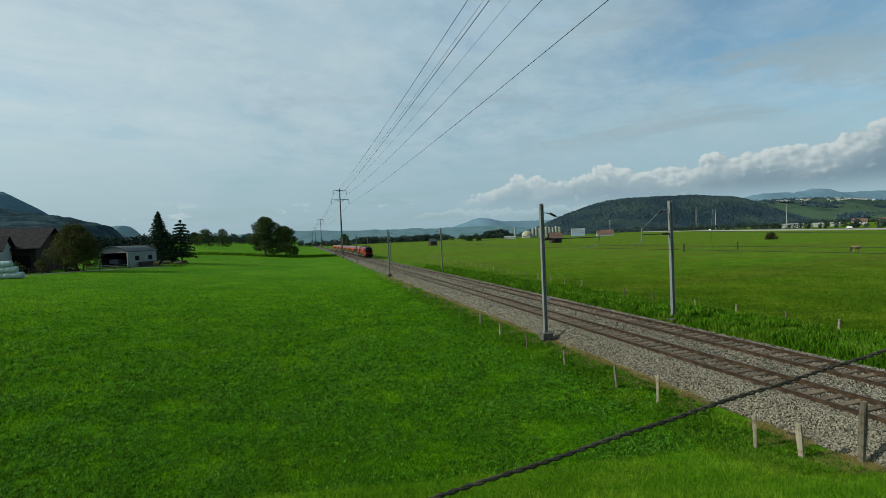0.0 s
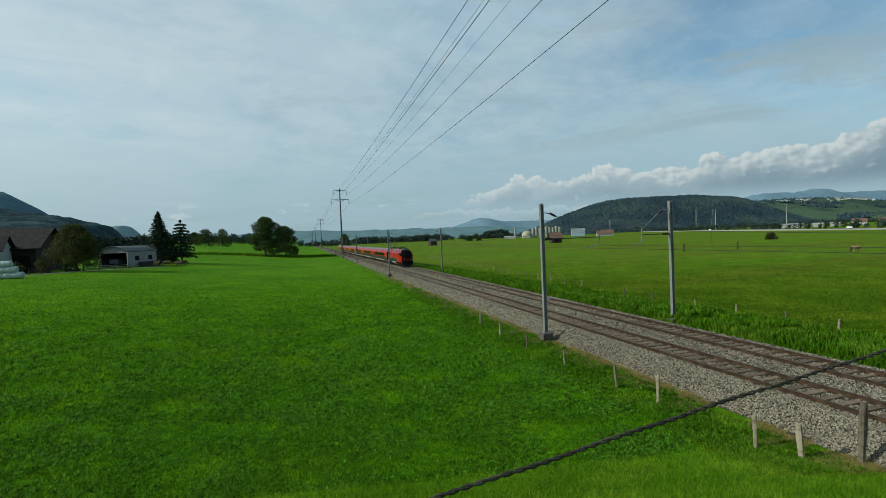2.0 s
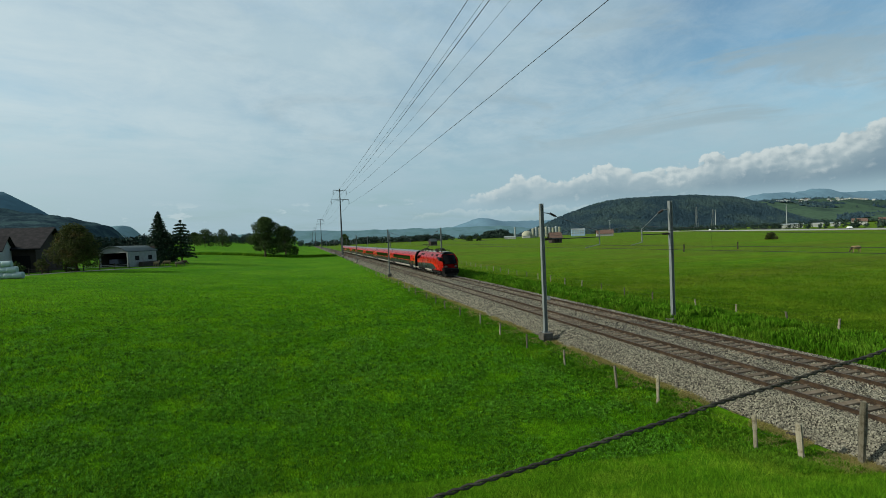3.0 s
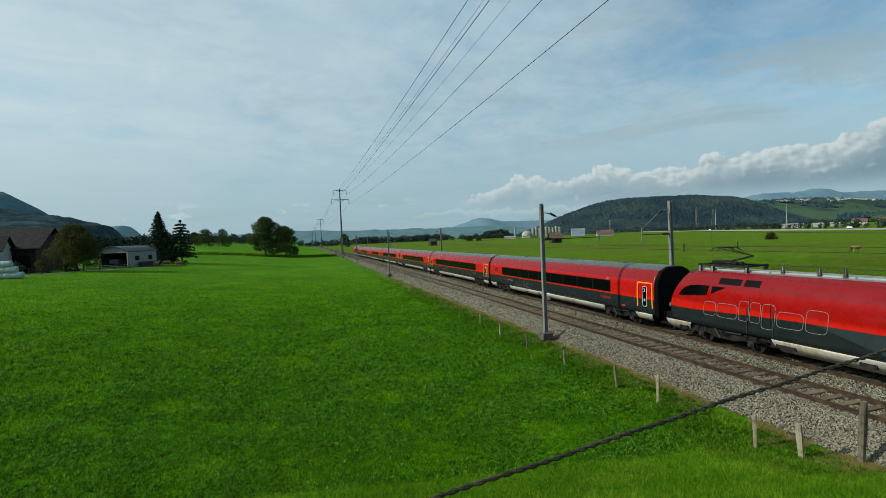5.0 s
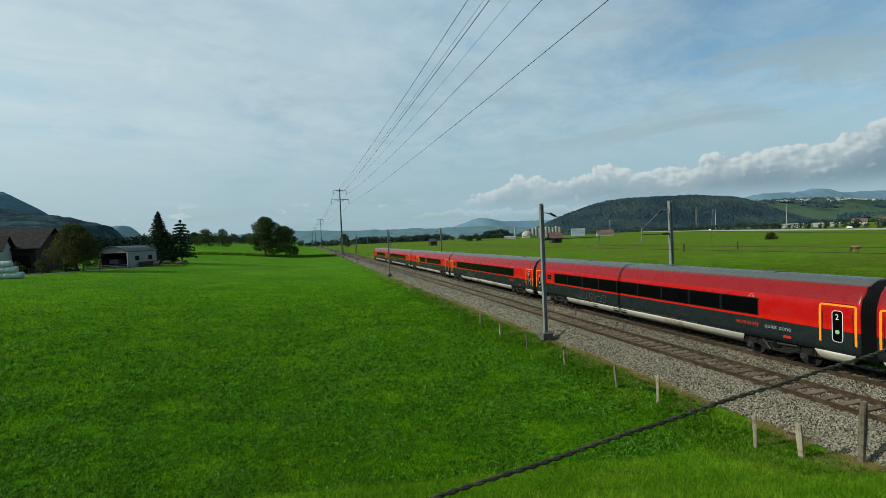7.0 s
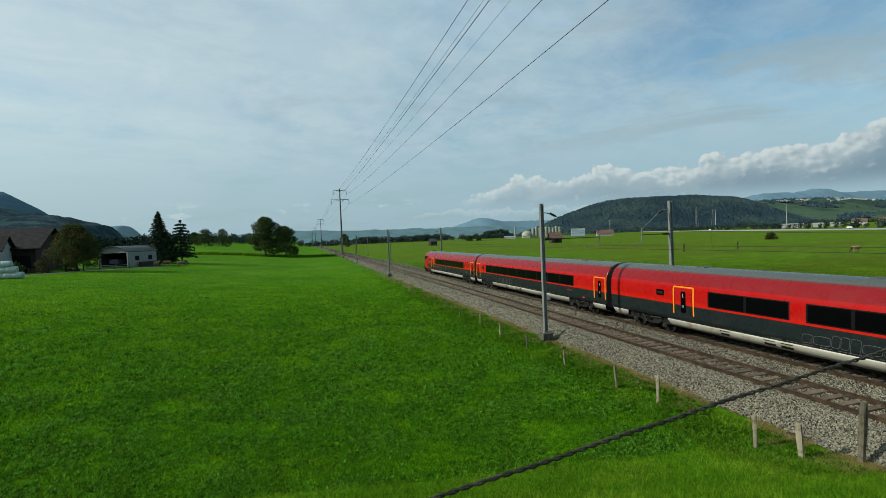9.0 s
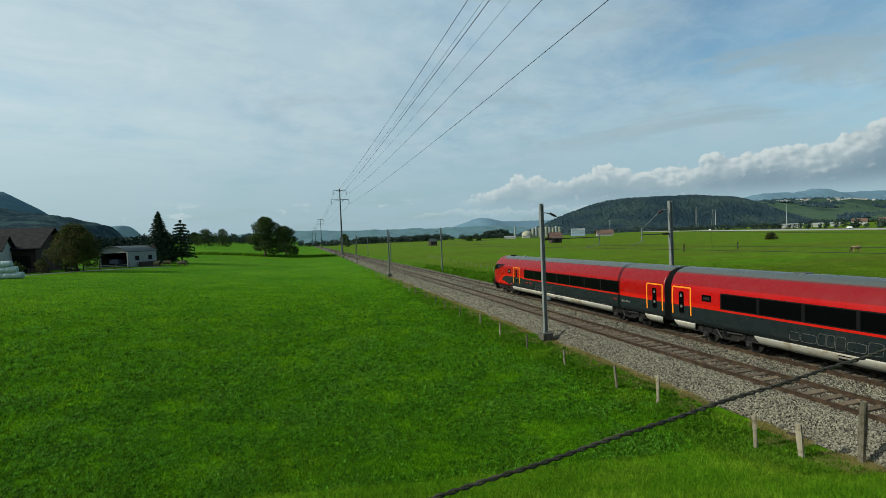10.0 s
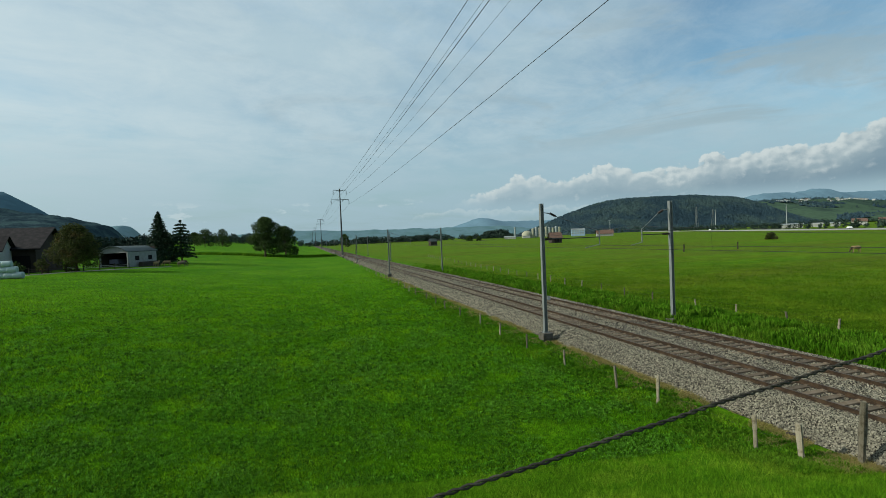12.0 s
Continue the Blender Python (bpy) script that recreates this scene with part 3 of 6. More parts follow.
    me.materials.append(STONE)
    tagged(new("ballast_stones", me), "loose angular grey ballast stones", "ballast", kind="stuff")


def track(name, x):
    t = thing(name, pose(x, 0, 0), "railway track with rust-brown rails on brown-grey sleepers", "railway track", "tracks of the line", "structure")
    for side in (-0.7525, 0.7525):
        bm = bmesh.new()
        prof = [(-0.075, -0.165), (0.075, -0.165), (0.075, -0.15), (0.012, -0.125), (0.012, -0.045), (0.036, -0.035), (0.036, -0.004), (0.03, 0.0), (-0.03, 0.0), (-0.036, -0.004), (-0.036, -0.035), (-0.012, -0.045), (-0.012, -0.125), (-0.075, -0.15)]
        loft(bm, [[(side + px, y, pz) for px, pz in prof] for y in (-260.0, 0.0, 40.0, 120.0, 300.0, 900.0)])
        rail = part("rail", bm, RUST, t)
        bm = bmesh.new()
        box(bm, side - 0.024, side + 0.024, -260, 900, -0.001, 0.002)
        part("rail_head", bm, RAILTOP, rail, "rolled rail head")
    bm = bmesh.new()
    box(bm, -1.3, 1.3, -0.13, 0.13, -0.30, -0.143, 0.015)
    for side in (-0.7525, 0.7525):
        for o in (-0.13, 0.13):
            box(bm, side + o - 0.05, side + o + 0.05, -0.06, 0.06, -0.143, -0.11, 0.0)
    proto = part("sleeper", bm, SLEEPER, t)
    proto.matrix_basis = pose(0, 6.3, 0)
    for i in range(1, 260):
        s = new("sleeper", proto.data)
        s.parent = t
        s.matrix_basis = pose(0.02 * rng.normal(), 6.3 + 0.6 * i, 0.0, 0, 0, 0.4 * rng.normal())
    # the far ones joined
    v, f = [], []
    for y in np.arange(6.3 + 0.6 * 260, 420.0, 0.6):
        k = len(v)
        v += [(-1.3, y - 0.12, -0.15), (1.3, y - 0.12, -0.15), (1.3, y + 0.12, -0.15), (-1.3, y + 0.12, -0.15), (-1.3, y - 0.12, -0.3), (1.3, y - 0.12, -0.3)]
        f += [(k, k + 1, k + 2, k + 3), (k + 4, k + 5, k + 1, k)]
    far = new("far_sleepers", mesh_of("far_sleepers", v, f, SLEEPER))
    far.parent = t
    tagged(far, kind="stuff")


ballast()


# ---------------------------------------------------------------- overhead line
CONTACT, CARRIER = 5.02, 6.35


def mast(name, x, y, reach, drop, label):
    """A galvanised mast with its foot block and the cantilever that holds the wires; reach is the way to its track's middle."""
    t = thing(name, pose(x, y, 0), label, "catenary mast", "masts of the overhead line")
    s = 1 if reach > 0 else -1
    bm = bmesh.new()
    box(bm, -0.35, 0.35, -0.35, 0.35, -1.2, -0.22, 0.03)
    part("foundation", bm, CONCRETE, t, "squat concrete foot block")
    bm = bmesh.new()
    for dx in (-0.10, 0.10):
        box(bm, dx - 0.012, dx + 0.012, -0.11, 0.11, -0.30, 8.0)
    box(bm, -0.10, 0.10, -0.02, 0.02, -0.30, 8.0)
    part("post", bm, GALV, t)
    bm = bmesh.new()
    box(bm, -0.2, 0.2, -0.2, 0.2, -0.22, -0.182, 0.005)
    part("base_plate", bm, GALV, t)
    for dx, dy in ((-0.16, -0.16), (0.16, -0.16), (-0.16, 0.16), (0.16, 0.16)):
        bm = bmesh.new()
        tube(bm, (dx, dy, -0.182), (dx, dy, -0.12), 0.02, sides=6)
        part("bolt", bm, DARKSTEEL, t)
    # tie from the top, drop bracket, lower tube and steady arm
    tip = reach + drop
    bm = bmesh.new()
    tube(bm, (s * 0.11, 0, 7.42), (s * 0.62, 0, 7.36), 0.03)
    part("bracket", bm, GALV, t)
    bm = bmesh.new()
    for k in range(6):
        tube(bm, (s * (0.62 + 0.07 * k), 0, 7.36 - 0.035 * k), (s * (0.655 + 0.07 * k), 0, 7.342 - 0.035 * k), 0.085, 0.05, 8)
    tube(bm, (s * 0.60, 0, 7.37), (s * 1.06, 0, 7.14), 0.035)
    part("insulator", bm, INSUL, t, "ribbed brown insulator")
    bm = bmesh.new()
    tube(bm, (s * 1.05, 0, 7.145), (tip, 0, 6.12), 0.02)
    part("tie_tube", bm, GALV, t)
    bm = bmesh.new()
    tube(bm, (s * 0.12, 0, 5.72), (s * 0.2, 0, 5.72), 0.04)
    for k in range(6):
        tube(bm, (s * (0.2 + 0.09 * k), 0, 5.72), (s * (0.245 + 0.09 * k), 0, 5.72), 0.085, 0.05, 8)
    part("lower_insulator", bm, INSUL, t, "ribbed brown insulator")
    bm = bmesh.new()
    tube(bm, (s * 0.7, 0, 5.72), (tip + s * 0.05, 0, 5.72), 0.03)
    part("lower_tube", bm, DARKSTEEL, t)
    bm = bmesh.new()
    tube(bm, (tip, 0, 6.16), (tip, 0, 5.2), 0.035)
    part("drop_tube", bm, GALV, t)
    bm = bmesh.new()
    tube(bm, (tip, 0, 5.22), (reach, 0, CONTACT + 0.02), 0.025)
    part("steady_arm", bm, GALV, t)
    return t


MAST_Y = [27.2 + 60.0 * k for k in range(-5, 9)]
first = mast("catenary_mast", 14.5, 27.2, NEAR - 14.5, 1.1, "galvanised steel catenary mast on a concrete foot")
other = mast("catenary_mast", 24.5, 27.3, FAR - 24.5, 0.92, "galvanised steel catenary mast reaching over the far track")
for y in MAST_Y:
    if y != 27.2:
        copy_thing(first, pose(14.5 + 0.005 * max(0.0, y - 27), y, 0))
        copy_thing(other, pose(24.5 + 0.009 * max(0.0, y - 27), y + 0.1, 0))


bm = bmesh.new()
box(bm, 0.13, 0.36, -0.13, -0.10, 1.85, 2.08, 0.01)
part("plate", bm, mat("pale_enamel", (0.36, 0.37, 0.36), 0.5, var=0.1), first, "small blank pale plate")


def overhead(x, label):
    """Contact wire, carrier wire and droppers over one track, as one hung line."""
    t = thing("overhead_line", pose(x, 0, 0), label, "overhead line", "wires of the overhead line")
    zig = lambda i: 0.18 if i % 2 else -0.18
    cpts, mpts, drops = [], [], bmesh.new()
    for i, (a, b) in enumerate(zip(MAST_Y, MAST_Y[1:])):
        for k in range(12):
            u = k / 12
            y, ox = a + (b - a) * u, zig(i) * (1 - u) + zig(i + 1) * u
            z = CARRIER - 4 * 0.85 * u * (1 - u)
            cpts.append((ox, y, CONTACT))
            mpts.append((ox * 0.3, y, z))
            if k and k % 2 == 0 and y < 190:
                tube(drops, (ox, y, CONTACT), (ox * 0.3, y, z), 0.006, sides=4)
    for nm, pts, r in (("contact_wire", cpts, 0.011), ("carrier_wire", mpts, 0.009)):
        w = polyline(nm, pts, r, WIRE)
        w.parent = t
    part("droppers", drops, WIRE, t)


overhead(NEAR, "copper contact wire hung from a carrier wire")
overhead(FAR, "copper contact wire hung from a carrier wire")


# ---------------------------------------------------------------- high-voltage line
def power_pole(x, y, z0, top, label):
    t = thing("power_pole", pose(x, y, z0), label, "power pole", "poles of the high-voltage line")
    h = top - z0
    bm = bmesh.new()
    tube(bm, (0, 0, -1.0), (0, 0, h), 0.48, 0.20, 12)
    part("shaft", bm, DARKSTEEL, t)
    for dz, half in ((-0.55, 3.05), (-5.0, 4.1)):
        bm = bmesh.new()
        for s in (-1, 1):
            tube(bm, (0, 0, h + dz), (s * half, 0, h + dz + 0.12), 0.16, 0.09, 6)
            tube(bm, (0, 0, h + dz - 0.7), (s * half * 0.55, 0, h + dz), 0.06, 0.05, 5)
        part("crossarm", bm, DARKSTEEL, t)
        for s in (-1, 1):
            bm = bmesh.new()
            tube(bm, (s * (half - 0.05), 0, h + dz + 0.08), (s * (half - 0.05), 0, h + dz - 0.25), 0.05, sides=6)
            for k in range(9):
                tube(bm, (s * (half - 0.05), 0, h + dz - 0.25 - 0.2 * k), (s * (half - 0.05), 0, h + dz - 0.37 - 0.2 * k), 0.10, 0.17, 8)
            part("insulator", bm, INSUL, t, "hanging string of brown discs")
    return t


SPAN = 288.0
POLES = [(16.7, 227.0 + SPAN * k) for k in range(-1, 5)]
for px, py in POLES:
    power_pole(px, py, -0.8, 30.7, "tall dark tubular power pole with two crossarms")


def power_wire(dx, z, sag, r, label):
    pts = []
    for (xa, ya), (xb, yb) in zip(POLES, POLES[1:]):
        for k in range(24):
            u = k / 24
            pts.append((16.7 + dx, ya + (yb - ya) * u, z - 4 * sag * u * (1 - u)))
    tagged(polyline("power_line", pts, r, WIRE), label, "power line", "wires of the high-voltage line")


for dx, z, sag, r in ((-3.0, 28.1, 3.0, 0.028), (3.0, 28.1, 3.1, 0.028), (-4.05, 23.7, 2.1, 0.028), (4.05, 23.7, 2.1, 0.028)):
    power_wire(dx, z, sag, r, "dark high-voltage conductor sagging between poles")
for dx, z, sag in ((0.0, 30.7, 3.4), (1.6, 29.9, 3.6)):
    power_wire(dx, z, sag, 0.015, "thin earth wire sagging between pole tops")


# ---------------------------------------------------------------- fences
def fence(places, label, wires=(0.55, 0.9), material=None, group="trackside fences"):
    t = thing("fence", pose(0, 0, 0), label, "fence", group)
    tops = []
    for x, y, h, r in places:
        z = level(x, y) if not 15.0 < x < 24.2 else -0.75
        bm = bmesh.new()
        lx, ly = rng.normal(0, 0.035), rng.normal(0, 0.03)
        rings = []
        for k in range(6):
            u = k / 5
            rr = 1.12 * r * (1.0 - 0.10 * u) * (1 + 0.10 * math.sin(9 * u + x))
            zz = -0.3 + (h + 0.3) * u
            bend = 0.02 * math.sin(2.5 * u + y)
            rings.append([(lx * u + bend + rr * (1 + 0.13 * math.sin(3 * a + x + 4 * u)) * math.cos(a), ly * u + rr * (1 + 0.13 * math.sin(3 * a + x + 4 * u)) * math.sin(a) * 0.9, zz + (0.02 * math.sin(a * 2 + x) if k == 5 else 0)) for a in (math.tau * i / 9 for i in range(9))])
        loft(bm, rings)
        post = part("post", bm, material or POSTWOOD, t)
        post.matrix_basis = pose(x, y, z, 0, 0, rng.uniform(0, 360))
        tops.append((x, y, z))
    for h in wires:
        w = polyline("wire", [(x, y, z + h) for x, y, z in tops], 0.003, WIRE, 4)
        w.parent = t
    return t


near_posts = [(14.75, 9.45, 1.78, 0.095), (13.45, 10.15, 0.98, 0.085), (12.95, 11.2, 1.05, 0.060), (13.0, 15.45, 1.12, 0.062), (12.75, 17.65, 1.0, 0.055), (12.55, 21.6, 0.88, 0.05), (12.5, 25.9, 0.90, 0.055)]
near_posts += [(12.5 + 0.35 * math.sin(i * 1.7) * 0.5 + 0.012 * (i * 4.4), 30.0 + 4.4 * i, 0.9 + 0.1 * math.sin(i * 2.3), 0.055) for i in range(0, 36)]
fence(near_posts, "row of short weathered wooden posts with thin wire")
far_posts = [(29.2, 19.75, 0.95, 0.065), (29.2, 22.7, 0.95, 0.07), (29.3, 26.6, 0.92, 0.06), (29.5, 30.4, 0.85, 0.06)]
far_posts += [(29.9 + 0.10 * i * 4.4, 35.8 + 4.5 * i, 0.9, 0.06) for i in range(0, 30)]
fence(far_posts, "row of pale weathered wooden posts with thin wire")
fence([(84.0 + 17.1 * i, 109.7 - 1.8 * i, 2.1, 0.16) for i in range(1, 3)], "dark wooden pasture posts with thin wire", (0.7, 1.3), BARNWOOD)


def old_board():
    bm = bmesh.new()
    box(bm, -0.85, 0.85, -0.09, 0.09, 0.0, 0.09, 0.02)
    ob = part("board", bm, BARNWOOD)
    ob.matrix_basis = pose(15.15, 10.9, -0.80, 0, 0, -66)
    tagged(ob, "weathered grey board lying against the ballast", "board")


old_board()


# ---------------------------------------------------------------- fence wire close to the eye
def near_wire():
    a, b = Vector((0.12, 1.497, 5.2435)), Vector((2.75, 1.503, 5.560))
    t = thing("fence_wire", pose(0, 0, 0), "dark twisted two-strand steel fence wire, slightly slack", "wire")
    n = 420
    for ph in (0.0, math.pi):
        pts = []
        for i in range(n + 1):
            u = i / n
            p = a.lerp(b, u) - Vector((0, 0, 0.003 * math.sin(9 * u) + 0.002 * math.sin(31 * u)))
            ang = 2 * math.pi * u * 2.65 / 0.10 + ph
            pts.append(p + Vector((0, math.cos(ang), math.sin(ang))) * 0.0050)
        w = polyline("strand", pts, 0.0043, STRAND, 6)
        w.parent = t


near_wire()
# ---------------------------------------------------------------- the train
SPEED, LEN = 31.972, 26.5
HALF = [(1.385, 0.95), (1.412, 1.2), (1.414, 1.7), (1.414, 2.2), (1.402, 2.6), (1.375, 2.86), (1.335, 3.0), (1.26, 3.2), (1.13, 3.42), (0.95, 3.6), (0.70, 3.74), (0.36, 3.83), (0.0, 3.86)]


def half_width(z):
    zs = [p[1] for p in HALF]
    return float(np.interp(z, zs, [p[0] for p in HALF]))


def ring(y, shrink=1.0, low=None, high=None):
    """A body section at y; low and high squeeze it between two heights."""
    pts = []
    for x, z in HALF:
        zz = z
        if high is not None:
            zz = 0.95 + (z - 0.95) * (high - 0.95) / 2.91
        pts.append((x * shrink, zz))
    full = [(-x, y, z) for x, z in pts] + [(x, y, z) for x, z in reversed(pts[:-1])]
    return full


def plate(bm, side, y0, y1, z0, z1, lift=0.008, deep=0.03, steps=4, shrink=1.0, r=0.0):
    """A panel that follows the side's curve, lift proud of it."""
    def row(y, off):
        return [(side * (half_width(z) * shrink + off), y, z) for z in (z0 + (z1 - z0) * k / steps for k in range(steps + 1))]
    ra = row(y0, lift) + row(y0, lift - deep)[::-1]
    rb = row(y1, lift) + row(y1, lift - deep)[::-1]
    loft(bm, [ra, rb])
    return bm


def wheelset(parent, y):
    bm = bmesh.new()
    for s in (-1, 1):
        tube(bm, (s * 0.70, y, 0.46), (s * 0.84, y, 0.46), 0.46, 0.45, 20)
        tube(bm, (s * 0.66, y, 0.46), (s * 0.70, y, 0.46), 0.485, 0.485, 20)
        tube(bm, (s * 0.84, y, 0.46), (s * 1.08, y, 0.46), 0.14, 0.12, 10)
    tube(bm, (-0.7, y, 0.46), (0.7, y, 0.46), 0.09, sides=8)
    return part("wheelset", bm, UNDER, parent)


def bogie(car, yc, base=2.5, name="bogie"):
    bm = bmesh.new()
    for s in (-1, 1):
        # swan-necked side frame
        pts = [(-base / 2 - 0.45, 0.62), (-base / 2 + 0.35, 0.66), (-0.55, 0.50), (0.55, 0.50), (base / 2 - 0.35, 0.66), (base / 2 + 0.45, 0.62)]
        for (ya, za), (yb, zb) in zip(pts, pts[1:]):
            loft(bm, [[(s * 1.10 - 0.08, yc + y, z - 0.08), (s * 1.10 + 0.08, yc + y, z - 0.08), (s * 1.10 + 0.08, yc + y, z + 0.08), (s * 1.10 - 0.08, yc + y, z + 0.08)] for y, z in ((ya, za), (yb, zb))])
    box(bm, -1.1, 1.1, yc - 0.22, yc + 0.22, 0.44, 0.72, 0.02)
    b = part(name, bm, UNDER, car, "sooty bogie frame")
    for d in (-base / 2, base / 2):
        wheelset(b, yc + d)
        for s in (-1, 1):
            bm = bmesh.new()
            box(bm, s * 1.19 - 0.10, s * 1.19 + 0.10, yc + d - 0.16, yc + d + 0.16, 0.32, 0.60, 0.05)
            tube(bm, (s * 1.29, yc + d, 0.46), (s * 1.33, yc + d, 0.46), 0.12, 0.10, 12)
            part("axle_box", bm, DAMPER, b)
            bm = bmesh.new()
            for e in (-0.27, 0.27):
                for k in range(4):
                    tube(bm, (s * 1.16, yc + d + e, 0.64 + 0.06 * k), (s * 1.16, yc + d + e, 0.675 + 0.06 * k), 0.105, 0.085, 10)
            part("springs", bm, UNDER, b)
    for s in (-1, 1):
        bm = bmesh.new()
        tube(bm, (s * 1.25, yc - 1.0, 0.84), (s * 1.25, yc - 0.1, 0.80), 0.05, sides=8)
        tube(bm, (s * 1.25, yc - 0.1, 0.80), (s * 1.25, yc + 0.55, 0.78), 0.03, sides=6)
        tube(bm, (s * 1.22, yc + 0.25, 0.45), (s * 1.22, yc + 0.62, 0.92), 0.045, sides=8)
        part("damper", bm, DAMPER, b, "grey damper rod")
        bm = bmesh.new()
        tube(bm, (s * 1.05, yc, 0.62), (s * 1.05, yc, 0.97), 0.24, 0.26, 14)
        part("air_spring", bm, BLACK, b)
    return b


def outline_marks(car, side, y0, y1, z0, z1, material, name="emblem", forms=7, lift=0.008, r=0.008):
    """The operator's mark: a row of plain outlined shapes."""
    bm = bmesh.new()
    widths, tall = (0.75, 1.2, 0.55, 0.55, 0.65, 1.2, 0.9), (0, 0, 1, 1, 1, 0, 1)
    unit, a = (y1 - y0) / sum(widths), y1
    for k in range(forms):
        b = a - unit * widths[k]
        top = z1 if tall[k] else z0 + (z1 - z0) * 0.74
        low = z0 - (z1 - z0) * 0.2 if k == 4 else z0
        cy, cz, ry, rz = (a + b) / 2, (low + top) / 2, (a - b) / 2 * 0.9, (top - low) / 2
        a = b
        loop = []
        for j in range(20):
            t = math.tau * j / 20
            c, d = math.cos(t), math.sin(t)
            z = cz + rz * math.copysign(abs(d) ** 0.4, d)
            y = cy + ry * math.copysign(abs(c) ** 0.4, c) - 0.12 * (z - cz)
            loop.append((side * (half_width(z) + lift), y, z))
        for p, q in zip(loop, loop[1:] + loop[:1]):
            tube(bm, p, q, r, sides=4)
    return part(name, bm, material, car, "thin outlined emblem shapes")


def bars(car, side, y0, y1, z, h, material, name="lettering", n=9, lift=0.006):
    """Small writing as plain bars."""
    bm = bmesh.new()
    step = (y1 - y0) / n
    for k in range(n):
        if k % 4 == 3:
            continue
        plate(bm, side, y0 + k * step, y0 + (k + 0.75) * step, z, z + h * (0.8 + 0.2 * (k % 2)), lift, 0.008, 1)
    return tagged(part(name, bm, material, car), kind="stuff")


def lozenge(bm, side, yc, zc, w, h, r, lift):
    """A small panel with rounded corners on the body's side."""
    loop = []
    for cy, cz, a0 in ((w / 2 - r, h / 2 - r, 0), (-w / 2 + r, h / 2 - r, 90), (-w / 2 + r, -h / 2 + r, 180), (w / 2 - r, -h / 2 + r, 270)):
        for k in range(5):
            t = radians(a0 + 22.5 * k)
            loop.append((yc + cy + r * math.cos(t), zc + cz + r * math.sin(t)))
    loft(bm, [[(side * (half_width(z) + o), y, z) for y, z in loop] for o in (lift - 0.02, lift)])
    return bm


def writing(text, size, material, parent, side, y, z, name, lift=0.02):
    """Readable words or a number in the built-in font, upright on the body's side."""
    cu = bpy.data.curves.new("words", "FONT")
    cu.body, cu.size, cu.align_x, cu.extrude, cu.resolution_u = text, size, "CENTER", 0.002, 3
    tmp = bpy.data.objects.new("words", cu)
    me = bpy.data.meshes.new_from_object(tmp)
    bpy.data.objects.remove(tmp)
    me.materials.clear()
    me.materials.append(material)
    ob = new(name, me)
    ob.parent = parent
    across = Matrix(((0, 0, -1), (-1, 0, 0), (0, 1, 0))) if side < 0 else Matrix(((0, 0, 1), (1, 0, 0), (0, 1, 0)))
    ob.matrix_basis = Matrix.Translation((side * (half_width(z + size / 3) + lift), y, z)) @ across.to_4x4()
    return ob


def door(car, side, y0, y1, number="2"):
    """A plug door with its groove, long rounded window and orange surround."""
    bm = bmesh.new()
    for ya, yb, za, zb in ((y0 + 0.13, y0 + 0.155, 0.98, 2.90), (y1 - 0.155, y1 - 0.13, 0.98, 2.90), (y0 + 0.13, y1 - 0.13, 2.885, 2.905)):
        plate(bm, side, ya, yb, za, zb, 0.004, 0.02, 5)
    d = part("door", bm, BLACK, car, "closed plug door in a dark groove")
    ym = (y0 + y1) / 2
    if number == "2":
        bm = bmesh.new()
        lozenge(bm, side, ym, 2.0, 0.40, 1.24, 0.13, 0.010)
        part("window_rim", bm, WHITEPAINT, d, "thin white rim")
    bm = bmesh.new()
    lozenge(bm, side, ym, 2.0, 0.35, 1.19, 0.11, 0.014)
    part("door_window", bm, GLASS, d, "narrow dark window with rounded ends")
    writing(number, 0.30, WHITEPAINT, d, side, ym, 2.27, "class_number")
    bm = bmesh.new()
    lozenge(bm, side, ym, 1.78, 0.16, 0.16, 0.07, 0.018)
    part("sticker", bm, mat("pale_green_sticker", (0.22, 0.36, 0.20), 0.5, var=0.1) if number == "2" else DIMLINE, d)
    bm = bmesh.new()
    plate(bm, side, y0, y0 + 0.085, 1.32, 2.76, 0.012, 0.02, 5)
    plate(bm, side, y1 - 0.085, y1, 1.32, 2.76, 0.012, 0.02, 5)
    plate(bm, side, y0 + 0.10, y1 - 0.10, 2.79, 2.865, 0.012, 0.02, 2)
    for yy, s in ((y0, 1), (y1, -1)):
        loft(bm, [[(side * (half_width(z) + o), y, z) for y, z in ((yy, 2.76), (yy + s * 0.085, 2.76), (yy + s * 0.11, 2.79), (yy + s * 0.11, 2.865), (yy + s * 0.05, 2.845), (yy + s * 0.012, 2.80))] for o in (-0.01, 0.012)])
    part("surround", bm, ORANGE, d, "orange-yellow painted surround")
    return d


def windows(car, side, spans, pitch=1.95, z0=1.94, z1=2.74):
    for a, b in spans:
        bm = bmesh.new()
        plate(bm, side, a, b, z0, z1, 0.005, 0.03, 4)
        band = part("window_band", bm, BLACK, car, "flush black window band")
        n = max(1, round((b - a) / pitch))
        w = (b - a) / n
        for k in range(n):
            bm = bmesh.new()
            plate(bm, side, a + k * w + 0.07, a + (k + 1) * w - 0.07, z0 + 0.05, z1 - 0.05, 0.009, 0.02, 4)
            part("pane", bm, GLASS, band)


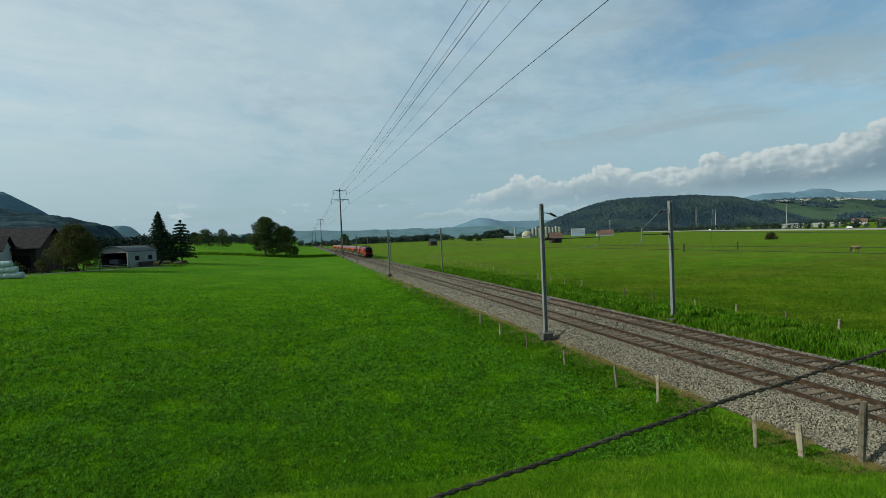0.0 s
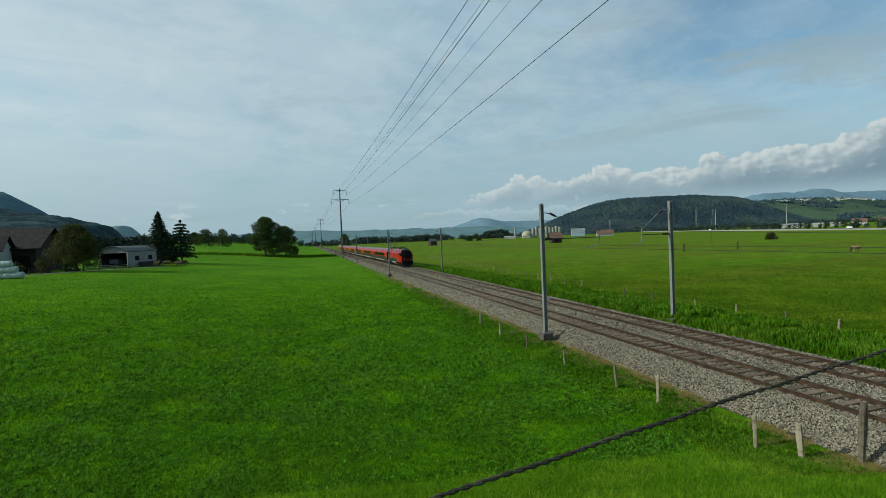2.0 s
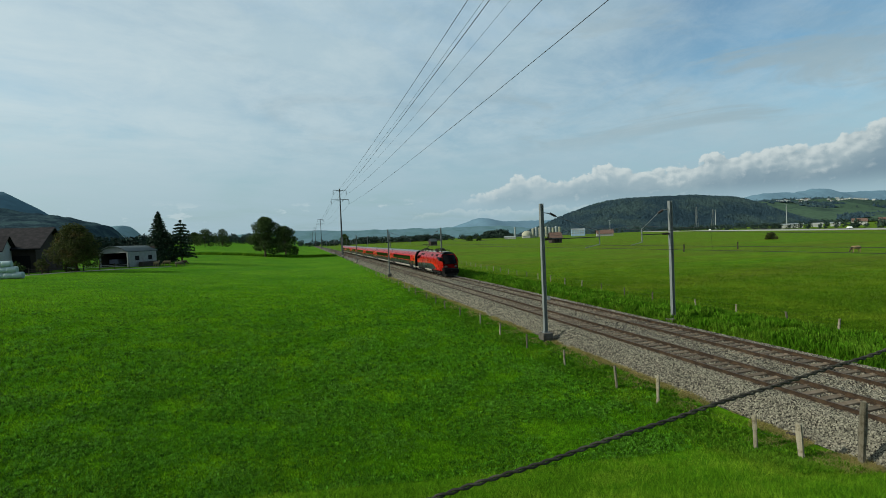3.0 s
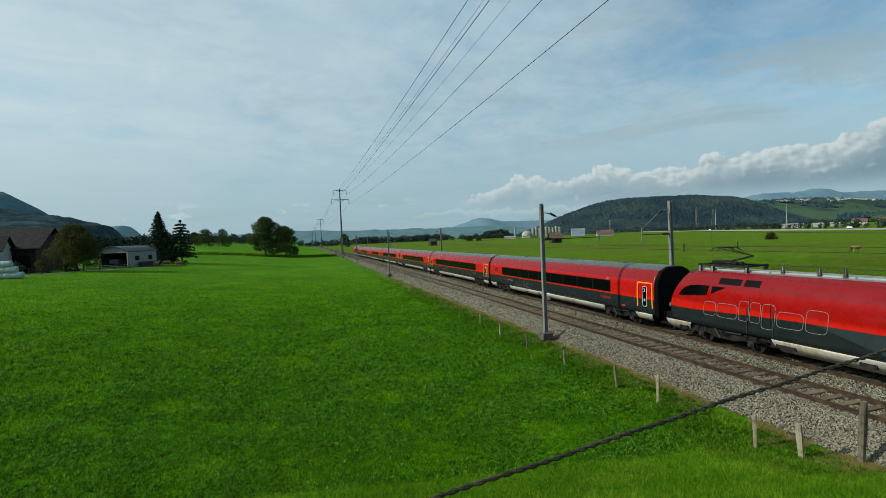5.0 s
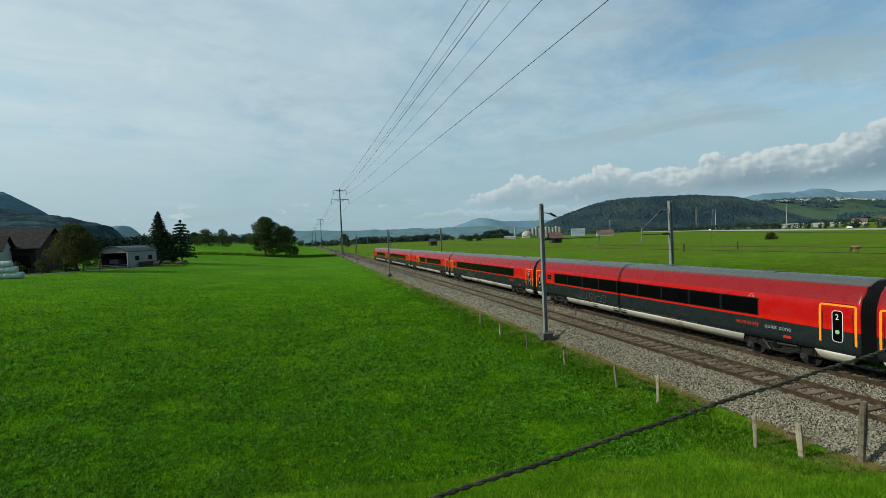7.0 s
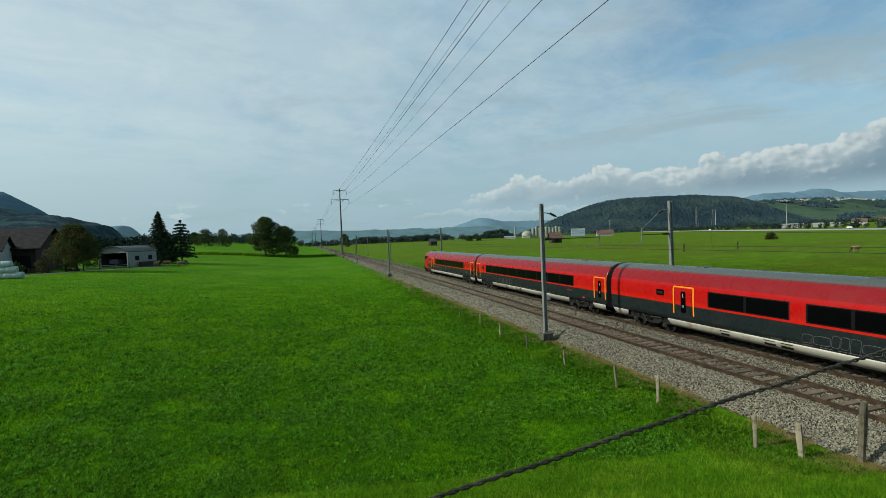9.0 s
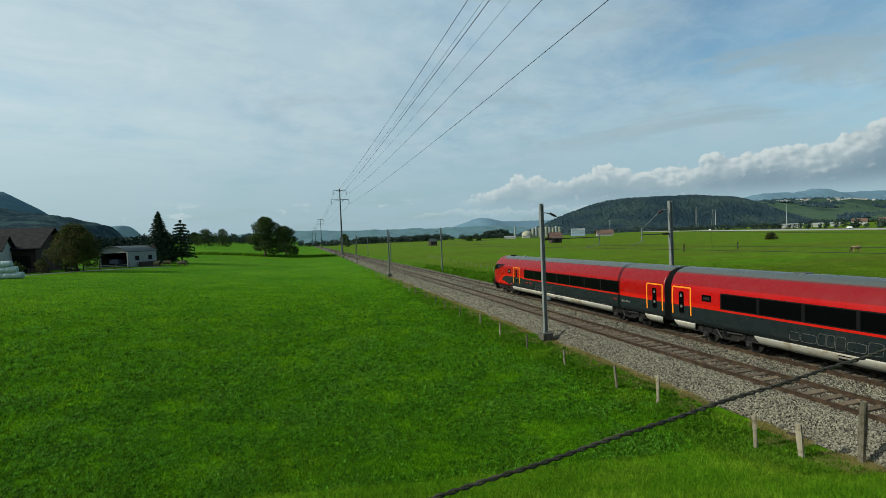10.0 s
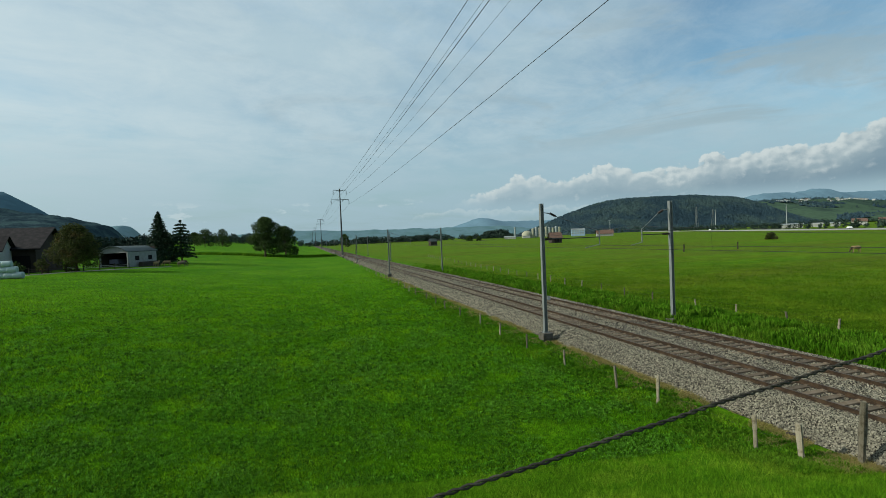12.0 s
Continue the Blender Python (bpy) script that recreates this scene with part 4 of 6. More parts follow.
def skirts(car, spans, low=0.52):
    for side in (-1, 1):
        for a, b in spans:
            bm = bmesh.new()
            pr = [(1.388, 0.955), (1.390, 0.88), (1.374, 0.80), (1.340, 0.72), (1.285, 0.645), (1.20, 0.575), (1.09, low), (1.04, low + 0.03), (1.24, 0.68), (1.30, 0.80), (1.32, 0.955)]
            cut = 0.25
            loft(bm, [[(side * x, a + cut * max(0.0, (0.955 - z) / 0.44) * 0.9, z) for x, z in pr], [(side * x, b - cut * max(0.0, (0.955 - z) / 0.44) * 0.9, z) for x, z in pr]])
            part("skirt", bm, SKIRT, car, "off-white skirt panel, stained below", True)


def vents(car, ys):
    for side in (-1, 1):
        for y, w in ys:
            bm = bmesh.new()
            loft(bm, [[(side * 1.395, y, 0.88), (side * 1.325, y, 0.66), (side * 1.29, y, 0.67), (side * 1.36, y, 0.88)], [(side * 1.395, y + w, 0.88), (side * 1.325, y + w, 0.66), (side * 1.29, y + w, 0.67), (side * 1.36, y + w, 0.88)]])
            part("vent", bm, BLACK, car, "dark grille in the skirt")


def underside(car, y0, y1):
    bm = bmesh.new()
    box(bm, -1.15, 1.15, y0, y1, 0.55, 0.96)
    part("underframe", bm, UNDER, car)


def bellows(car, y0, y1):
    bm = bmesh.new()
    pr = [(1.37, 0.85), (1.395, 2.6), (1.30, 3.06), (0.99, 3.55), (0.5, 3.79), (-0.5, 3.79), (-0.99, 3.55), (-1.30, 3.06), (-1.395, 2.6), (-1.37, 0.85)]
    n = 7
    rings = []
    for k in range(n):
        s = 1.0 if k % 2 else 0.955
        rings.append([(x * s, y0 + (y1 - y0) * k / (n - 1), z) for x, z in pr])
    loft(bm, rings)
    part("gangway_bellows", bm, BLACK, car, "black folded gangway bellows")


def coach(name, label, front_door=True, rear="door", emblem=15.9, spans=((4.4, 22.9),), number="2"):
    """A coach; local y runs from its front end (0) to its rear end (26.5), the near side is -x."""
    car = thing(name, pose(FAR, 0, 0), label, "railway coach", "coaches of the train")
    bm = bmesh.new()
    loft(bm, [ring(0.22, 0.93), ring(0.26, 0.985), ring(0.34), ring(0.42), ring(8.9), ring(17.6), ring(26.08), ring(26.16), ring(26.24, 0.985), ring(26.28, 0.93)])
    part("body", bm, COACH, car, "red upper and dark grey lower body", True)
    bellows(car, 0.0, 0.30)
    bellows(car, 26.2, 26.5)
    underside(car, 0.6, 25.9)
    bogie(car, 3.75)
    bogie(car, 22.75)
    skirts(car, ((0.45, 1.95), (5.2, 21.1), (24.55, 26.05)))
    vents(car, ((17.0, 0.5), (14.6, 0.55), (13.8, 0.55)))
    for side in (-1, 1):
        if front_door:
            door(car, side, 0.36, 1.74, number)
        if rear == "door":
            door(car, side, 24.76, 26.14, number)
        elif rear == "inset":
            door(car, side, 19.1, 20.6, number)
        windows(car, side, spans)
        for y in ((23.75,) if rear == "door" else (24.4,) if rear == "none" else (21.6,)):
            bm = bmesh.new()
            plate(bm, side, y - 0.30, y + 0.30, 2.22, 2.56, 0.008, 0.03, 2)
            w = part("small_window", bm, GLASS, car)
            bm = bmesh.new()
            plate(bm, side, y - 0.20, y + 0.20, 2.31, 2.46, 0.012, 0.02, 1)
            part("destination_display", bm, DIMLINE if rear == "none" else UNDER, w)
        outline_marks(car, side, emblem, emblem + 3.5, 1.12, 1.60, DIMLINE)
        bars(car, side, 8.0, 15.0, 1.02, 0.025, DIMLINE, "instruction_line", 40)
        if number == "2":
            writing("economy", 0.32, REDLINE, car, side, 4.98, 1.46, "zone_name", 0.006)
            bm = bmesh.new()
            for y in (4.66, 4.86):
                tube(bm, (side * (half_width(2.80) - 0.01), y, 2.80), (side * (half_width(2.84) + 0.016), y, 2.80), 0.05, sides=10)
            plate(bm, side, 4.66, 4.86, 2.88, 2.91, 0.008, 0.01, 1)
            part("pictogram", bm, PALE, car, "small white pictogram")
        else:
            bars(car, side, 4.7, 5.6, 1.56, 0.06, REDLINE, "slogan", 8)
        bm = bmesh.new()
        plate(bm, side, 2.9, 3.25, 1.14, 1.26, 0.008, 0.01, 1)
        part("label_plate", bm, REDLINE, car, "small red plate")
    for y in (4.5, 11.0, 19.5):
        bm = bmesh.new()
        box(bm, -0.25, 0.25, y, y + 0.6, 3.80, 3.885, 0.02)
        part("roof_unit", bm, mat("roof_grey", ROOF, 0.7, var=0.2), car)
    return car


def cab_windows(car, side, ya, yb, yc, yd, z0, z1, sgn):
    """Side window of a cab and the small slanted one behind it; sgn points to the nose."""
    bm = bmesh.new()
    n = 10
    top, bot = [], []
    for k in range(n + 1):
        u = k / n
        top.append((ya + (yb - ya) * u, z1 - (z1 - z0 - 0.05) * u ** 4))
        bot.append((ya + sgn * 0.14 * (1 - u) + (yb - ya) * u, z0 + 0.18 * (1 - u)))
    loop = top + bot[::-1]
    outer = [(side * (half_width(z) * nose_shrink(y, sgn) + 0.05), y, z) for y, z in loop]
    inner = [(side * (half_width(z) * nose_shrink(y, sgn) - 0.02), y, z) for y, z in loop]
    rows = [[bm.verts.new(p) for p in outer], [bm.verts.new(p) for p in inner]]
    m = len(loop)
    for k in range(n):
        for r in rows:
            bm.faces.new((r[k], r[k + 1], r[m - 2 - k], r[m - 1 - k]))
    for i in range(m):
        bm.faces.new((rows[0][i], rows[0][(i + 1) % m], rows[1][(i + 1) % m], rows[1][i]))
    w = part("cab_side_window", bm, GLASS, car, "dark curved cab side window")
    bm = bmesh.new()
    tri = [(yc, z1 - 0.01), (yd, z1 - 0.01), (yc + sgn * 0.05, z0 + 0.28)]
    loft(bm, [[(side * (half_width(z) * nose_shrink(y, sgn) + o), y, z) for y, z in tri] for o in (0.035, -0.02)])
    part("slanted_window", bm, GLASS, car, "small slanted dark window")


NOSE = {"end": 0.0, "dir": 1.0}


def nose_shrink(y, sgn):
    """How far the plan narrows at a distance from the nose tip."""
    d = abs(NOSE["end"] - y)
    return 0.76 + 0.24 * math.sin(min(1.0, d / 2.6) * math.pi / 2) if d < 2.6 else 1.0


def nose_rings(tip, back, direction, top=4.05):
    """Sections from a raked, rounded nose at tip to the full body at back."""
    rings = []
    n = 26
    for k in range(n + 1):
        u = k / n
        base = ring(0.0)
        pts = []
        for x, _, z in base:
            rise = max(0.0, (z - 1.9) / 1.96)
            rake = 1.75 * rise ** 1.35
            low = max(0.0, (1.35 - z) / 0.4) * 0.18
            d0 = rake + low
            d = d0 + (abs(back - tip) - d0) * (1 - math.cos(u * math.pi / 2)) ** 1.0
            plan = abs(x) / 1.414
            d = d + 0.55 * plan ** 2.2 * (1 - u) ** 2
            y = tip - direction * d
            NOSE["end"] = tip
            pts.append((x * (nose_shrink(y, direction) if z < 3.7 else 1.0), y, z))
        rings.append(pts)
    return rings


def front_glass(car, tip, direction, lo=2.05, hi=3.42, half=1.0):
    """The raked windscreen, a dark curved sheet just proud of the nose."""
    bm = bmesh.new()
    rows = []
    for off in (0.03, -0.03):
        for k in range(7):
            z = lo + (hi - lo) * k / 6
            rise = max(0.0, (z - 1.9) / 1.96)
            row = []
            for j in range(9):
                x = -half + 2 * half * j / 8
                lim = half_width(z) * 0.76
                x = max(-lim, min(lim, x))
                d = 1.75 * rise ** 1.35 + 0.55 * (abs(x) / 0.76 / 1.414) ** 2.2
                row.append((x, tip - direction * (d - off), z))
            rows.append(row)
    outer, inner = rows[:7], rows[7:]
    for grid in (outer, inner):
        vs = [[bm.verts.new(p) for p in r] for r in grid]
        for r0, r1 in zip(vs, vs[1:]):
            for i in range(8):
                bm.faces.new((r0[i], r0[i + 1], r1[i + 1], r1[i]))
    return part("windscreen", bm, GLASS, car, "dark raked windscreen", True)


def buffers(car, tip, direction):
    bm = bmesh.new()
    for s in (-1, 1):
        tube(bm, (s * 0.875, tip - direction * 0.35, 1.05), (s * 0.875, tip + direction * 0.12, 1.05), 0.10, sides=12)
        tube(bm, (s * 0.875, tip + direction * 0.12, 1.05), (s * 0.875, tip + direction * 0.17, 1.05), 0.23, sides=16)
    part("buffers", bm, BLACK, car)
    bm = bmesh.new()
    box(bm, -1.15, 1.15, min(tip - direction * 0.6, tip - direction * 0.05), max(tip - direction * 0.6, tip - direction * 0.05), 0.62, 1.28, 0.05)
    box(bm, -0.12, 0.12, min(tip, tip + direction * 0.25), max(tip, tip + direction * 0.25), 0.9, 1.05, 0.02)
    part("buffer_beam", bm, BLACK, car, "dark grey buffer beam")
    bm = bmesh.new()
    loft(bm, [[(-1.1, tip - direction * 0.7, 0.25), (1.1, tip - direction * 0.7, 0.25), (1.2, tip - direction * 0.8, 0.7), (-1.2, tip - direction * 0.8, 0.7)], [(-0.7, tip - direction * 0.15, 0.25), (0.7, tip - direction * 0.15, 0.25), (0.8, tip - direction * 0.2, 0.7), (-0.8, tip - direction * 0.2, 0.7)]])
    part("snow_plough", bm, UNDER, car)


def headlights(car, tip, direction):
    for s in (-1, 1):
        bm = bmesh.new()
        y = tip - direction * 0.28
        box(bm, s * 0.78 - 0.2, s * 0.78 + 0.2, y - 0.05, y + 0.16 * (1 if direction > 0 else 1), 1.55, 1.78, 0.04)
        part("headlight", bm, mat("lamp_glass", (0.10, 0.10, 0.10), 0.15, var=0.05), car)


def pantograph(car, y, up):
    p = bmesh.new()
    z = 4.02
    for s in (-0.62, 0.62):
        box(p, s - 0.05, s + 0.05, y - 1.5, y + 1.5, z, z + 0.10)
    for d in (-1.4, -0.5, 0.6, 1.4):
        box(p, -0.62, 0.62, y + d - 0.05, y + d + 0.05, z + 0.02, z + 0.10)
    box(p, -0.28, 0.28, y + 0.35, y + 1.0, z + 0.08, z + 0.26, 0.03)
    tube(p, (-0.2, y - 0.5, z + 0.14), (-0.2, y + 0.5, z + 0.16), 0.07, sides=8)
    tube(p, (0.2, y - 0.5, z + 0.14), (0.2, y + 0.5, z + 0.16), 0.07, sides=8)
    base = part("pantograph", p, UNDER, car, "raised pantograph" if up else "folded pantograph")
    a = bmesh.new()
    if up:
        knee, head = (0, y - 1.25, z + 0.55), (0, y + 0.35, CONTACT - 0.06)
        tube(a, (0, y + 0.6, z + 0.1), knee, 0.05, 0.045)
        for s in (-0.22, 0.22):
            tube(a, knee, (s, head[1], head[2] - 0.06), 0.03, 0.025)
        for d in (-0.2, 0.2):
            tube(a, (-0.55, head[1] + d, head[2]), (0.55, head[1] + d, head[2]), 0.025)
            for s in (-1, 1):
                tube(a, (s * 0.55, head[1] + d, head[2]), (s * 0.8, head[1] + d, head[2] - 0.16), 0.02)
    else:
        tube(a, (0, y + 0.7, z + 0.12), (0, y - 1.0, z + 0.26), 0.05)
        for s in (-0.22, 0.22):
            tube(a, (0, y - 1.0, z + 0.26), (s, y + 0.85, z + 0.32), 0.03)
        for d in (-0.2, 0.2):
            tube(a, (-0.8, y + 0.85 + d, z + 0.34), (0.8, y + 0.85 + d, z + 0.34), 0.028)
    part("arm", a, UNDER, base)
    for d in (-1.4, 0.6, 1.4):
        for s in (-0.62, 0.62):
            q = bmesh.new()
            for k in range(4):
                tube(q, (s, y + d, 3.60 + 0.105 * k), (s, y + d, 3.70 + 0.105 * k), 0.12, 0.075, 8)
            part("insulator", q, INSUL, base, "ribbed brown insulator")


def locomotive():
    """Local y runs from the nose (-19.2) to the rear (0)."""
    car = thing("locomotive", pose(FAR, 0, 0), "red electric locomotive with dark grey lower sides and rounded cabs", "locomotive", "coaches of the train")
    bm = bmesh.new()
    front = nose_rings(-18.6, -14.8, -1.0)
    rear = nose_rings(-0.35, -4.2, 1.0)
    loft(bm, front + [ring(-12.0), ring(-8.0)] + rear[::-1])
    part("body", bm, LOCO, car, "red shell with a bright red sweep over dark grey", True)
    for tip, d, cab in ((-18.6, -1.0, -19.5), (-0.35, 1.0, -0.35)):
        NOSE["end"] = tip
        front_glass(car, tip, d)
        for side in (-1, 1):
            cab_windows(car, side, cab - d * 3.4, cab - d * 1.35, cab - d * 3.6, cab - d * 4.4, 2.40, 3.06, d)
        buffers(car, tip, d)
        headlights(car, tip, d)
    underside(car, -17.9, -1.4)
    bogie(car, -15.0, 2.9)
    bogie(car, -4.5, 2.9)
    skirts(car, ((-11.7, -7.1), (-2.5, -0.7)), 0.42)
    for side in (-1, 1):
        outline_marks(car, side, -9.6, -3.4, 1.55, 2.50, PALE, r=0.011)
        for ya, yb in ((-5.5, -4.25), (-6.5, -5.68), (-11.78, -11.55), (-12.55, -11.95), (-15.4, -14.2)):
            bm = bmesh.new()
            plate(bm, side, ya, yb, 3.19, 3.48, 0.012, 0.03, 4)
            part("louvre", bm, BLACK, car, "dark roof louvre")
        for ya, yb in ((-7.15, -7.11), (-6.1, -6.06)):
            bm = bmesh.new()
            plate(bm, side, ya, yb, 1.0, 2.7, 0.004, 0.02, 4)
            part("door_groove", bm, BLACK, car)
        for ys in (-6.6, -2.0, -17.0):
            bm = bmesh.new()
            for zz in (0.45, 0.68):
                box(bm, side * 1.28 - 0.12, side * 1.28 + 0.12, ys - 0.24, ys + 0.24, zz, zz + 0.03)
            for dy in (-0.25, 0.25):
                box(bm, side * 1.34 - 0.02, side * 1.34 + 0.02, ys + dy - 0.02, ys + dy + 0.02, 0.42, 0.98)
            part("footsteps", bm, BLACK, car)
        for ys in (-7.25, -5.95):
            bm = bmesh.new()
            tube(bm, (side * 1.45, ys, 1.05), (side * 1.45, ys, 2.2), 0.018, sides=6)
            part("handrail", bm, DARKSTEEL, car)
        for ya, yb in ((-11.2, -10.6), (-8.2, -7.3)):
            bm = bmesh.new()
            box(bm, side * 1.33 - 0.04, side * 1.33 + 0.055, ya, yb, 0.62, 0.78, 0.01)
            part("skirt_recess", bm, UNDER, car)
        bars(car, side, -14.5, -12.5, 1.22, 0.06, DIMLINE, n=24)
        bars(car, side, -14.6, -13.95, 2.96, 0.05, DIMLINE, "small_mark", 8)
    for ya, yb in ((-16.2, -13.2), (-13.15, -10.0), (-9.95, -6.4), (-6.35, -2.6)):
        bm = bmesh.new()
        box(bm, -0.46, 0.46, ya, yb, 3.76, 3.87, 0.03)
        part("roof_hatch", bm, mat("pale_roof_hatch", (0.27, 0.28, 0.27), 0.7, var=0.2, scale=1.0), car)
    pantograph(car, -3.9, True)
    pantograph(car, -14.2, False)
    for y in (-7.0, -8.6, -9.6, -11.2, -12.3, -12.7):
        bm = bmesh.new()
        for k in range(4):
            tube(bm, (-0.45, y, 3.84 + 0.085 * k), (-0.45, y, 3.92 + 0.085 * k), 0.11 - 0.015 * k, 0.07 - 0.01 * k, 8)
        part("roof_insulator", bm, INSUL, car)
    bm = bmesh.new()
    tube(bm, (-0.35, -12.7, 4.18), (-0.35, -6.6, 4.18), 0.02, sides=6)
    part("roof_bar", bm, DARKSTEEL, car)
    bm = bmesh.new()
    box(bm, -0.6, -0.1, -12.2, -11.7, 3.86, 4.22, 0.04)
    part("breaker", bm, UNDER, car)
    return car


def cab_car():
    """The last car; local y runs from its coach end (0) to the nose (26.4)."""
    car = thing("driving_coach", pose(FAR, 0, 0), "red driving coach with a rounded cab and dark grey lower sides", "railway coach", "coaches of the train")
    bm = bmesh.new()
    loft(bm, [ring(0.22, 0.93), ring(0.26, 0.985), ring(0.34), ring(0.42), ring(10.0), ring(20.0)] + nose_rings(26.85, 22.2, 1.0)[::-1])
    part("body", bm, TAIL, car, "red shell with a bright red sweep over dark grey", True)
    bellows(car, 0.0, 0.30)
    underside(car, 0.6, 25.4)
    bogie(car, 3.75)
    bogie(car, 22.6)
    skirts(car, ((0.45, 1.95), (5.2, 21.3)))
    vents(car, ((14.9, 0.5), (11.6, 0.55), (12.4, 0.55)))
    NOSE["end"] = 26.85
    front_glass(car, 26.85, 1.0)
    buffers(car, 26.85, 1.0)
    headlights(car, 26.85, 1.0)
    for side in (-1, 1):
        door(car, side, 0.36, 1.74, "1")
        door(car, side, 19.5, 20.95, "1")
        windows(car, side, ((4.4, 18.5),))
        cab_windows(car, side, 24.1, 26.1, 23.93, 23.08, 2.40, 3.06, 1.0)
        bm = bmesh.new()
        plate(bm, side, 21.56, 22.22, 2.24, 2.6, 0.008, 0.03, 2)
        w = part("small_window", bm, GLASS, car)
        bm = bmesh.new()
        plate(bm, side, 21.7, 22.06, 2.34, 2.48, 0.012, 0.02, 1)
        part("destination_display", bm, DIMLINE, w)
        writing("First", 0.19, REDLINE, car, side, 4.8, 1.48, "class_name", 0.006)
        writing("quiet zone", 0.20, PALE, car, side, 3.7, 1.46, "zone_name", 0.006)
        outline_marks(car, side, 12.9, 16.3, 1.12, 1.60, DIMLINE)
        bars(car, side, 17.0, 18.6, 1.52, 0.07, REDLINE, "slogan", 8)
        bars(car, side, 21.6, 22.16, 2.97, 0.04, DIMLINE, "small_mark", 8)
        bars(car, side, 6.0, 12.0, 1.02, 0.025, DIMLINE, "instruction_line", 36)
        bm = bmesh.new()
        plate(bm, side, 21.3, 21.6, 1.10, 1.22, 0.008, 0.01, 1)
        part("label_plate", bm, REDLINE, car, "small red plate")
    bm = bmesh.new()
    box(bm, -0.22, 0.22, 23.45, 24.05, 3.80, 3.96, 0.05)
    part("roof_horn_box", bm, BLACK, car)
    bm = bmesh.new()
    box(bm, -0.15, 0.15, 20.9, 21.25, 3.82, 3.92, 0.03)
    part("roof_aerial", bm, PALE, car)
    return car


TRAIN = [(locomotive(), -1)]
TRAIN.append((coach("passenger_coach", "red and dark grey passenger coach behind the locomotive", rear="none"), -1))
plain = coach("passenger_coach", "red and dark grey passenger coach with orange-framed doors at both ends")
TRAIN.append((plain, 0))
for k in (1, 2):
    TRAIN.append((copy_thing(plain, pose(FAR, 0, 0)), k))
TRAIN.append((coach("passenger_coach", "red and dark grey dining coach with a set-in door", rear="inset", spans=((4.4, 13.2), (13.9, 18.2)), number="1", emblem=9.9), 3))
TRAIN.append((coach("passenger_coach", "red and dark grey first-class coach with orange-framed doors", number="1"), 4))
TRAIN.append((cab_car(), 5))


first = TRAIN[1][0]
for side in (-1, 1):
    writing("economy", 0.27, REDLINE, first, side, 22.15, 1.46, "zone_name", 0.006)
    writing("family zone", 0.26, PALE, first, side, 20.85, 1.46, "zone_name", 0.006)
quiet = TRAIN[3][0]
writing("quiet zone", 0.29, PALE, quiet, -1, 3.5, 1.45, "zone_name", 0.006)
writing("quiet zone", 0.29, PALE, quiet, 1, 3.5, 1.45, "zone_name", 0.006)


def motions():
    """The train rolls along the far track towards and past the camera at an even speed."""
    for car, k in TRAIN:
        walk(car, [(t, pose(FAR, 33.82 - SPEED * (t - 5.5) + LEN * k, 0)) for t in (0.0, 2.0, 4.0, 6.0, 8.0, 10.0, 12.0)])
    # one cow steps forward as it grazes
    walk(WALKER, [(t, pose(x, 131.5, level(-31.0, 131.5))) for t, x in ((0.0, -30.4), (3.0, -30.28), (6.0, -30.1), (9.0, -29.8), (12.0, -29.7))])
# ---------------------------------------------------------------- hills and distance
def heightfield(name, xs, ys, h, material, label, rough=0.0):
    verts = [(x, y, h(x, y) + rough * noise.fractal((x * 0.01, y * 0.01, 1.0), 0.9, 2.0, 5)) for y in ys for x in xs]
    w = len(xs)
    faces = [(j * w + i, j * w + i + 1, (j + 1) * w + i + 1, (j + 1) * w + i) for j in range(len(ys) - 1) for i in range(w - 1)]
    ob = new(name, mesh_of(name, verts, faces, material, flat=False))
    return tagged(ob, label, "hill", kind="structure")


def wood_hill(x, y):
    along = smooth((x - 555) / 390) * smooth((1589 - x) / 307)
    return -3 + (101 + 4 * math.exp(-((x - 1170) / 60) ** 2)) * along * smooth((y - 950) / 260) * smooth((1560 - y) / 300) + 4 * noise.noise((x * 0.006, y * 0.006, 0))


def pasture_hill(x, y):
    return -3 + (112 + 4 * math.sin(x * 0.006) - 24 * smooth((x - 2480) / 420)) * smooth((x - 1500) / 520) * (0.35 * smooth((y - 900) / 400) + 0.65 * smooth((y - 1250) / 450)) + 5 * noise.noise((x * 0.004, y * 0.004, 2))


def left_slope(x, y):
    return -4 + max(0.0, -0.205 * x - 23 + 5 * noise.noise((x * 0.009, 0, 4))) * smooth((-x - 436) / 84) * smooth((y - 700) / 800) + 2.2 * noise.noise((x * 0.07, y * 0.05, 8)) * smooth((y - 760) / 200)


def left_far(x, y):
    d = -x - 880
    return -4 + (60 + 9 * noise.noise((x * 0.02, 0, 6)) + 190 * smooth((d + 90) / 330) + 0.12 * max(0.0, d - 260)) * smooth((y - 1500) / 700) * smooth((d + 300) / 200)


def left_knoll(x, y):
    return -4 + (112 + 5 * noise.noise((x * 0.02, 0, 5))) * smooth((-x - 585) / 120) * smooth((y - 1900) / 300)


def mid_ridge(x, y):
    return -4 + (74 + 12 * math.exp(-((x - 60) / 250) ** 2) + 9 * noise.noise((x * 0.0016, 0, 1)) + 9 * noise.noise((x * 0.008, 0, 1))) * smooth((y - 2500) / 500) * smooth((x + 900) / 500) * smooth((1900 - x) / 700)


def far_ridge(x, y):
    return -4 + (88 + 36 * math.exp(-((x - 1535) / 130) ** 2) + 9 * noise.noise((x * 0.007, 0, 9)) + 44 * smooth((x - 1150) / 350) + 8 * noise.noise((x * 0.004, 0, 7))) * smooth((y - 3500) / 500) * smooth((x + 700) / 600)


